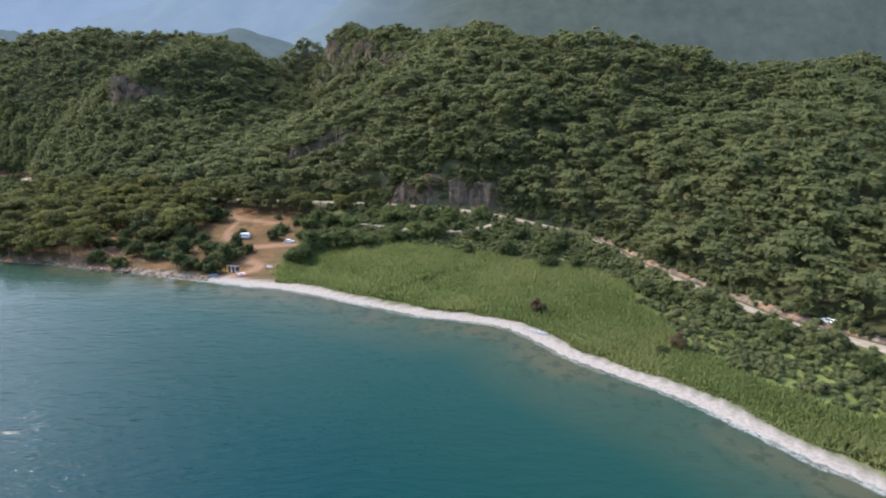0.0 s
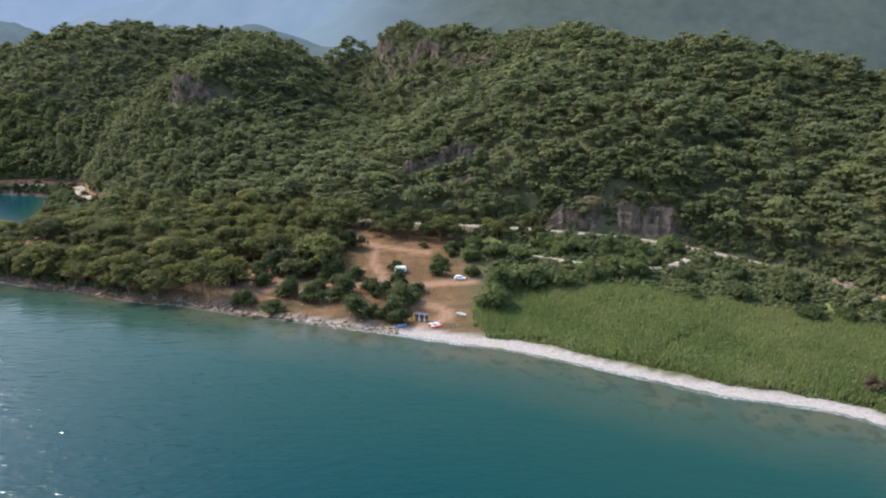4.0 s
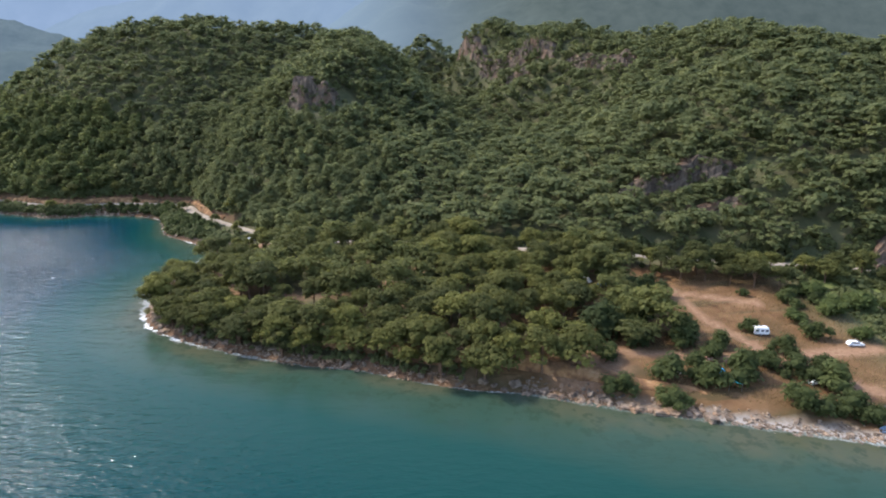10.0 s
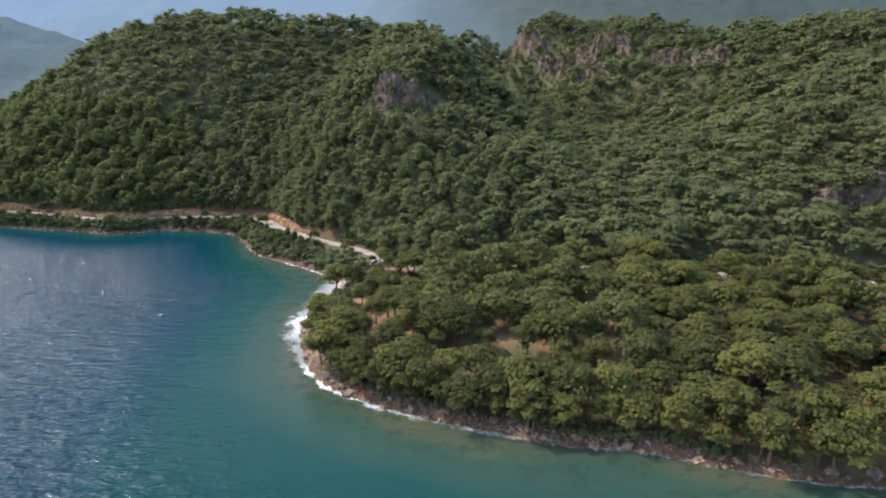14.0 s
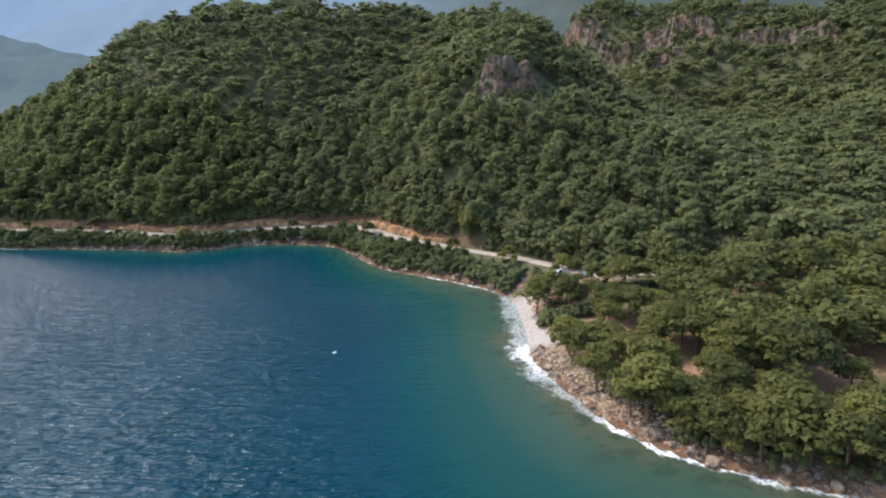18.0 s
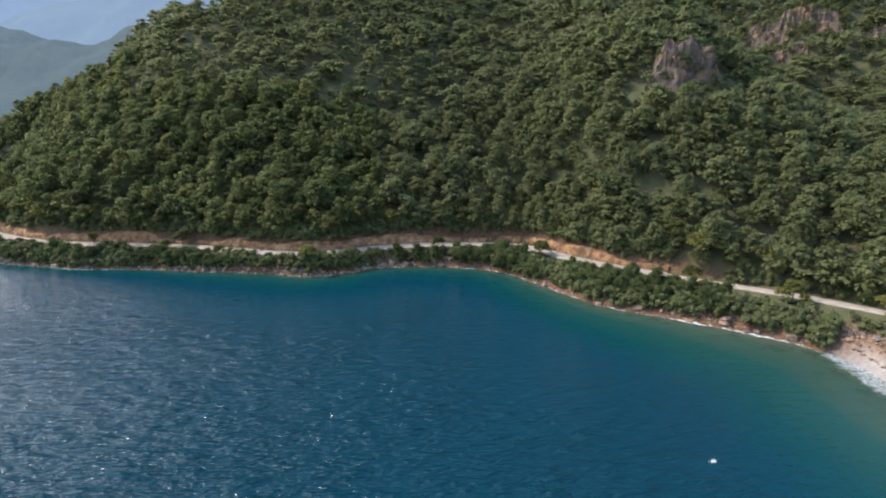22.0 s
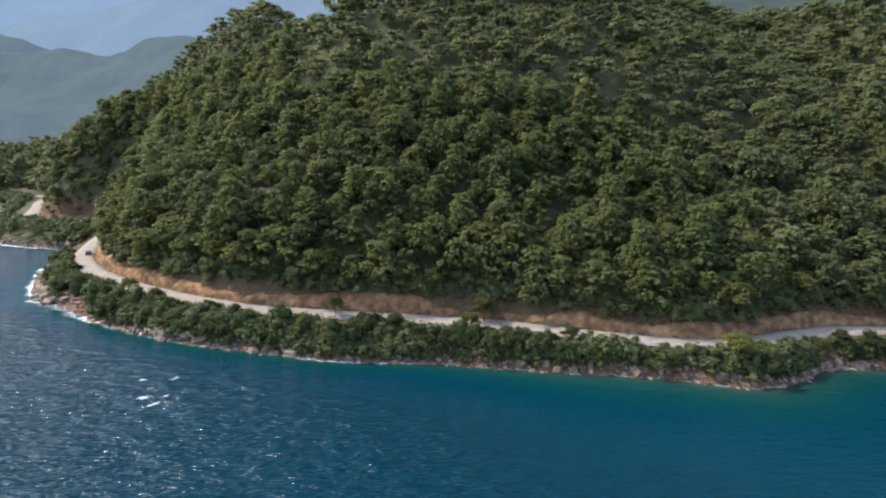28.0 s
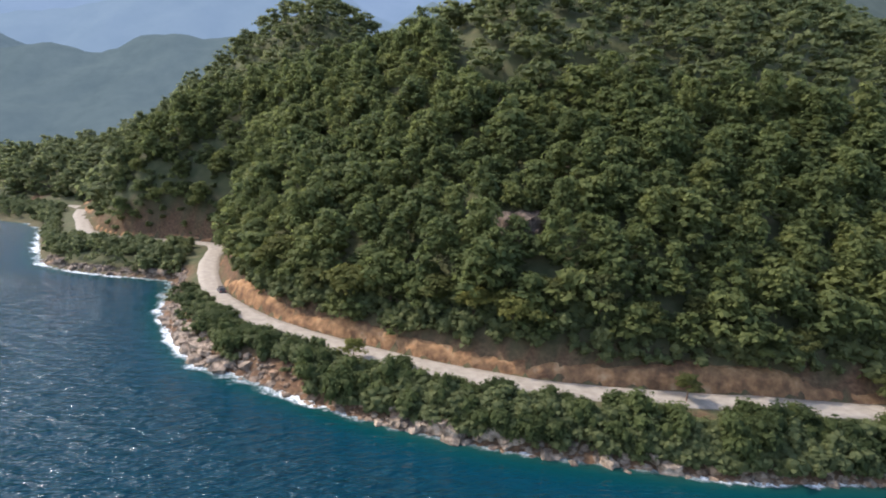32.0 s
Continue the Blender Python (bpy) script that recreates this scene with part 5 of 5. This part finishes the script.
low = [clumps(np.random.RandomState(670 + m), [(0.9 * math.cos(a * 1.3 + m), 0.9 * math.sin(a * 1.9 + m), 0.5 + 0.25 * (a % 3), 0.75, 0.6) for a in range(4)], (ICO_V, ICO_F), 14, 0.19) for m in range(4)]
forest("scrub", x[ok], y[ok], z[ok] + 0.5, (r4.uniform(0.9, 1.6, len(x)) + 0.5 * np.clip(lattice(x, y, 12, 3), 0, 1))[ok], 69, PINE, "dense leafy scrub between the reeds and the bay road", low)
DRY = foliage("dry_grass", (0.16, 0.115, 0.05), (0.25, 0.18, 0.085), (0.34, 0.26, 0.13))
x, y = scatter(-150, -52, 198, 285, 0.8, 63)
z, inland, uphill = land(x, y)
bare = sum((np.abs(from_line(curve_through(t, 3), x, y)[0]) < 1.9).astype(float) for t in TRACKS)
ok = (inland > 8) & (uphill < -6) & (bare < 0.5) & (np.hypot((x + 148) / 1.5, y - 226) > 10)
blades("dry_grass", x[ok], y[ok], z[ok], rng.uniform(0.15, 0.5, len(x))[ok], 0.22, DRY, "short sun-dried straw-coloured grass", 64)

# ---- the camp: vehicles, tents, boats ----
def paint(name, colour, rough=0.4):
    return plain(name, colour, rough, 0.5, 0.08, 1.5)


GLASS, nt, bsdf = material("tinted_window", 0.08, 0.5)
bsdf.inputs["Base Color"].default_value = (0.02, 0.025, 0.03, 1)
RUBBER, CHROME = paint("rubber", (0.025, 0.025, 0.025), 0.8), plain("dull_metal", (0.5, 0.5, 0.5), 0.35, 0.5, 0.1, 4.0, 1.0)
WHITE, SILVER, DARKPAINT = paint("white_paint", (0.72, 0.72, 0.70)), paint("silver_paint", (0.42, 0.43, 0.44)), paint("dark_paint", (0.045, 0.040, 0.036))
TEAL_CLOTH = paint("teal_awning_cloth", (0.02, 0.33, 0.38), 0.8)
BLUE_CLOTH, TAN_CLOTH, PINK_CLOTH = paint("blue_tent_cloth", (0.03, 0.16, 0.38), 0.8), paint("sand_cloth", (0.48, 0.40, 0.30), 0.9), paint("faded_red_cloth", (0.50, 0.25, 0.20), 0.9)
CYAN_CLOTH = paint("bright_blue_cloth", (0.03, 0.36, 0.72), 0.8)
ORANGE, YELLOW, RED = paint("orange_plastic", (0.72, 0.20, 0.05)), paint("yellow_plastic", (0.75, 0.50, 0.04)), paint("red_plastic", (0.55, 0.06, 0.04))
GREYWOOD = plain("weathered_planks", (0.30, 0.31, 0.33), 0.9, 0.1, 0.3, 2.5)


def wheel(parent, x, y, r=0.33):
    bm = bmesh.new()
    bmesh.ops.create_cone(bm, cap_ends=True, segments=16, radius1=r, radius2=r, depth=0.22)
    bmesh.ops.bevel(bm, geom=[e for e in bm.edges if len(e.link_faces) == 2 and e.calc_face_angle(0) > 1], offset=0.04, segments=2, affect="EDGES")
    bmesh.ops.transform(bm, matrix=pose(x, y, r, 90), verts=bm.verts)
    tyre = part("wheel", bm, RUBBER, parent, "black rubber tyre")
    bm = bmesh.new()
    bmesh.ops.create_cone(bm, cap_ends=True, segments=12, radius1=r * 0.6, radius2=r * 0.55, depth=0.24)
    bmesh.ops.transform(bm, matrix=pose(x, y, r, 90), verts=bm.verts)
    part("rim", bm, CHROME, tyre)


def shell(outline, wide, bevel, tuck=0.0):
    """A body drawn from its side outline (x, z), given width, its upper corners tucked in."""
    bm = bmesh.new()
    top = max(z for _, z in outline)
    rows = []
    for side in (-1, 1):
        rows.append([bm.verts.new((x, side * (wide / 2 - tuck * (z / top) ** 2), z)) for x, z in outline])
    bm.faces.new(rows[0])
    bm.faces.new(rows[1][::-1])
    n = len(outline)
    for k in range(n):
        bm.faces.new((rows[0][k], rows[1][k], rows[1][(k + 1) % n], rows[0][(k + 1) % n]))
    bmesh.ops.recalc_face_normals(bm, faces=bm.faces)
    if bevel:
        bmesh.ops.bevel(bm, geom=bm.edges[:], offset=bevel, segments=2, affect="EDGES")
    return bm


def car(x, y, turn, mat, label, van=False):
    c = thing("car", label, "car", "", spot(x, y, turn))
    high = 1.95 if van else 1.48
    body = part("body", shell([(-2.1, 0.3), (2.1, 0.3), (2.15, 0.6), (2.05, 0.82), (1.1, 0.92), (-1.95, 0.95), (-2.12, 0.7)], 1.74, 0.05, 0.05), mat, c)
    roof = [(-1.95, 0.93), (1.15, 0.93), (0.35, high), (-1.5, high)] if not van else [(-2.05, 0.93), (1.7, 0.93), (1.2, high), (-2.0, high)]
    part("cabin", shell(roof, 1.60, 0.05, 0.12), mat, c)
    for s in (-1, 1):
        part("side_window", shell([(-1.55, 1.0), (0.8, 1.0), (0.25, high - 0.1), (-1.35, high - 0.1)], 0.03, 0.0), GLASS, c).location = (0, s * 0.76, 0)
        part("headlight", block((0.12, 0.32, 0.14), (2.08, s * 0.6, 0.7), 0.03), CHROME, c)
        part("tail_light", block((0.08, 0.26, 0.18), (-2.1, s * 0.64, 0.78), 0.03), RED, c)
        for wx in (-1.3, 1.3):
            wheel(c, wx, s * 0.78)
    part("windscreen", block((0.05, 1.3, 0.62), (0.82 if not van else 1.5, 0, 1.2), 0.01), GLASS, c)
    part("bumper", block((0.16, 1.66, 0.2), (2.12, 0, 0.42), 0.05), DARKPAINT, c)
    return c


def caravan(x, y, turn):
    c = thing("caravan", "small white caravan parked on dry grass", "caravan", "", spot(x, y, turn))
    part("body", shell([(-2.1, 0.5), (2.1, 0.5), (2.25, 1.2), (1.95, 2.35), (1.6, 2.55), (-1.7, 2.55), (-2.15, 2.2), (-2.25, 1.1)], 2.1, 0.1, 0.08), WHITE, c)
    for wx in (-1.3, 0.1, 1.4):
        w = part("window", block((0.8, 0.05, 0.5), (wx, -1.04, 1.65), 0.02), GLASS, c)
        part("frame", block((0.9, 0.03, 0.6), (wx, -1.035, 1.65), 0.01), SILVER, w)
    d = part("door", block((0.62, 0.05, 1.65), (0.75, 1.04, 1.4), 0.02), SILVER, c)
    part("handle", block((0.12, 0.06, 0.04), (0.55, 1.08, 1.35), 0.01), CHROME, d)
    part("roof_vent", block((0.5, 0.5, 0.14), (0, 0, 2.6), 0.04), SILVER, c)
    part("drawbar", block((1.2, 0.12, 0.1), (2.7, 0, 0.48), 0.02), DARKPAINT, c)
    for s in (-1, 1):
        wheel(c, -0.1, s * 0.95, 0.32)
    return c


def tent(x, y, turn, size, mat, label):
    t = thing("tent", label, "tent", "tents under the shrubs", spot(x, y, turn))
    bm = bmesh.new()
    bmesh.ops.create_uvsphere(bm, u_segments=16, v_segments=10, radius=1.0)
    bmesh.ops.delete(bm, geom=[v for v in bm.verts if v.co.z < -0.05], context="VERTS")
    for v in bm.verts:
        k = 1 + 0.1 * math.cos(4 * math.atan2(v.co.y, v.co.x)) * (1 - v.co.z)
        v.co = Vector((v.co.x * size * k, v.co.y * size * 0.8 * k, v.co.z * size * 0.82))
    part("canopy", bm, mat, t)
    part("doorway", shell([(-0.45, 0.03), (0.45, 0.03), (0.3, size * 0.5), (0, size * 0.62), (-0.3, size * 0.5)], 0.08, 0.0), TAN_CLOTH, t).location = (0, -size * 0.82, 0)
    for a in (45, 135):
        pts = [(math.cos(radians(a)) * size * 1.06 * math.cos(radians(u)), math.sin(radians(a)) * size * 0.86 * math.cos(radians(u)), size * 0.85 * math.sin(radians(u))) for u in range(0, 181, 20)]
        v, f = tube(pts, [0.025] * len(pts), 5)
        raw_part("tent_pole", v, f, DARKPAINT, t)
    return t


def awning(x, y, turn, wide, deep, high, mat, label):
    a = thing("awning", label, "awning", "awnings at the camp", spot(x, y, turn))
    n = 8
    v = np.array([(wide * (i / n - 0.5), deep * (j / n - 0.5), high - 0.35 * abs(i / n - 0.5) * 2 - 0.18 * math.sin(math.pi * i / n) * math.sin(math.pi * j / n) + o) for o in (0, -0.03) for j in range(n + 1) for i in range(n + 1)])
    m = (n + 1) ** 2
    q = [(j * (n + 1) + i, j * (n + 1) + i + 1, (j + 1) * (n + 1) + i + 1, (j + 1) * (n + 1) + i) for j in range(n) for i in range(n)]
    raw_part("cloth", v, np.array(q + [tuple(m + k for k in r[::-1]) for r in q]), mat, a)
    for sx in (-1, 1):
        for sy in (-1, 1):
            raw_part("pole", *tube([(sx * wide * 0.48, sy * deep * 0.48, -0.2), (sx * wide * 0.48, sy * deep * 0.48, high - 0.33)], (0.04, 0.035), 6), CHROME, a)
    return a


def hull(length, wide, high, open_top):
    bm = bmesh.new()
    n, m = 14, 9
    grid = []
    for i in range(n + 1):
        u = i / n
        half = wide / 2 * (math.sin(math.pi * min(1, 0.08 + u * 0.92)) ** (0.55 if open_top else 0.75)) * (1 if not open_top or u > 0.12 else 0.82)
        ring = []
        for j in range(m + 1):
            a = math.pi * j / m
            ring.append(bm.verts.new((length * (u - 0.5), half * math.cos(a), high * (1 - math.sin(a) ** 0.7) + 0.18 * high * max(0, u - 0.6) * 3)))
        grid.append(ring)
    for i in range(n):
        for j in range(m):
            bm.faces.new((grid[i][j], grid[i + 1][j], grid[i + 1][j + 1], grid[i][j + 1]))
    if open_top:
        bmesh.ops.solidify(bm, geom=bm.faces[:], thickness=0.06)
    else:
        for i in range(n):
            bm.faces.new((grid[i][0], grid[i][m], grid[i + 1][m], grid[i + 1][0]))
    bmesh.ops.recalc_face_normals(bm, faces=bm.faces)
    return bm


def dinghy(x, y, turn, mat, label):
    d = thing("rowing_boat", label, "boat", "boats on the beach", spot(x, y, turn))
    part("hull", hull(3.8, 1.5, 0.62, True), mat, d)
    for sx in (-0.8, 0.3):
        part("bench", block((0.28, 1.15, 0.05), (sx, 0, 0.42), 0.01), GREYWOOD, d)
    part("engine", block((0.3, 0.28, 0.6), (-1.95, 0, 0.62), 0.06), DARKPAINT, d)
    return d


def kayak(x, y, turn, mat, lift, label):
    k = thing("kayak", label, "kayak", "kayaks by the beach", spot(x, y, turn) @ Matrix.Translation((0, 0, lift)))
    part("hull", hull(3.4, 0.8, 0.36, False), mat, k)
    part("seat", block((0.5, 0.42, 0.12), (-0.2, 0, 0.37), 0.05), DARKPAINT, k)
    part("seat_back", block((0.08, 0.42, 0.3), (-0.48, 0, 0.5), 0.03), DARKPAINT, k)
    return k


def board_rack(x, y, turn):
    r = thing("board_rack", "dark rack holding upright yellow and grey paddle boards", "rack", "", spot(x, y, turn))
    for sx in (-2.0, 2.0):
        for sy in (-0.7, 0.7):
            part("post", block((0.1, 0.1, 2.3), (sx, sy, 1.1), 0.015), DARKPAINT, r)
    part("roof", block((4.6, 1.9, 0.1), (0, 0, 2.3), 0.02), DARKPAINT, r, "dark green sheet roof")
    part("back_panel", block((4.0, 0.05, 1.6), (0, 0.7, 1.2), 0.01), DARKPAINT, r)
    for sx, mat in ((-2.25, YELLOW), (-1.2, DARKPAINT), (-0.3, SILVER), (0.7, DARKPAINT), (1.5, SILVER)):
        part("paddle_board", block((0.62, 0.12, 2.5), (sx, -0.85, 1.25), 0.055, (0.5, 1)), mat, r)
    return r


def plank_heap(x, y, turn):
    h = thing("plank_heap", "heap of weathered grey planks on the pebble beach", "timber", "", spot(x, y, turn))
    for k in range(14):
        part("plank", block((rng.uniform(2.2, 3.8), 0.28, 0.07), (rng.uniform(-2.2, 2.2), rng.uniform(-0.9, 0.9), 0.06 + 0.075 * (k // 4)), 0.01, None, rng.uniform(-0.35, 0.35)), GREYWOOD, h)
    return h


car(104, 137, 115, WHITE, "white hatchback parked at the edge of the coast road")
car(-590.5, 555, 108, DARKPAINT, "dark car on the bend of the coast road")
car(-91.5, 218.5, 15, WHITE, "white car half hidden between shrubs")
car(-123, 244.5, 60, DARKPAINT, "dark car in the shade of the camp shrubs")
car(-126, 281, 20, paint("blue_paint", (0.05, 0.10, 0.25)), "dark blue car under the pines")
car(-131, 285, -30, WHITE, "white van parked under the pines behind the camp", True)
car(-68, 235, -8, WHITE, "white pickup with a dark bed on the dry track")
car(-270, 352, 40, WHITE, "white van parked under pines on the headland", True)
car(-262, 348, 35, SILVER, "silver car parked under pines on the headland")
caravan(-90.6, 243.5, -6)
tent(-114, 223, 20, 1.6, CYAN_CLOTH, "bright blue dome tent under the camp shrubs")
tent(-124.5, 224.2, -30, 1.4, TAN_CLOTH, "sand-coloured dome tent beside a shrub")
tent(-113.5, 229.5, 50, 1.3, PINK_CLOTH, "faded red dome tent behind the shrubs")
awning(-119.8, 219.6, 12, 2.6, 2.0, 2.0, BLUE_CLOTH, "blue tarpaulin awning on four poles")
awning(-114.4, 216.0, -8, 3.2, 2.4, 2.1, TEAL_CLOTH, "small bright teal sun awning by the shore")
awning(-205, 246, 20, 3.4, 2.6, 2.1, WHITE, "pale awning under the headland pines")
board_rack(-82, 204.5, -20)
kayak(-78.3, 201.2, 30, ORANGE, 0.0, "orange kayak lying at the top of the beach")
kayak(-77.4, 200.3, 26, WHITE, 0.0, "white kayak lying beside an orange one")
kayak(-76.6, 199.6, 34, RED, 0.0, "red kayak at the edge of the pebble beach")
kayak(-78.0, 200.8, 12, WHITE, 0.42, "white kayak stacked across two others")
dinghy(-69, 207.5, -35, WHITE, "white rowing boat on the edge of the reeds")
dinghy(-88.3, 200.0, 20, paint("pale_blue_paint", (0.35, 0.45, 0.6)), "pale blue rowing boat in the shade of a tree")
plank_heap(26.8, 144.6, -40)
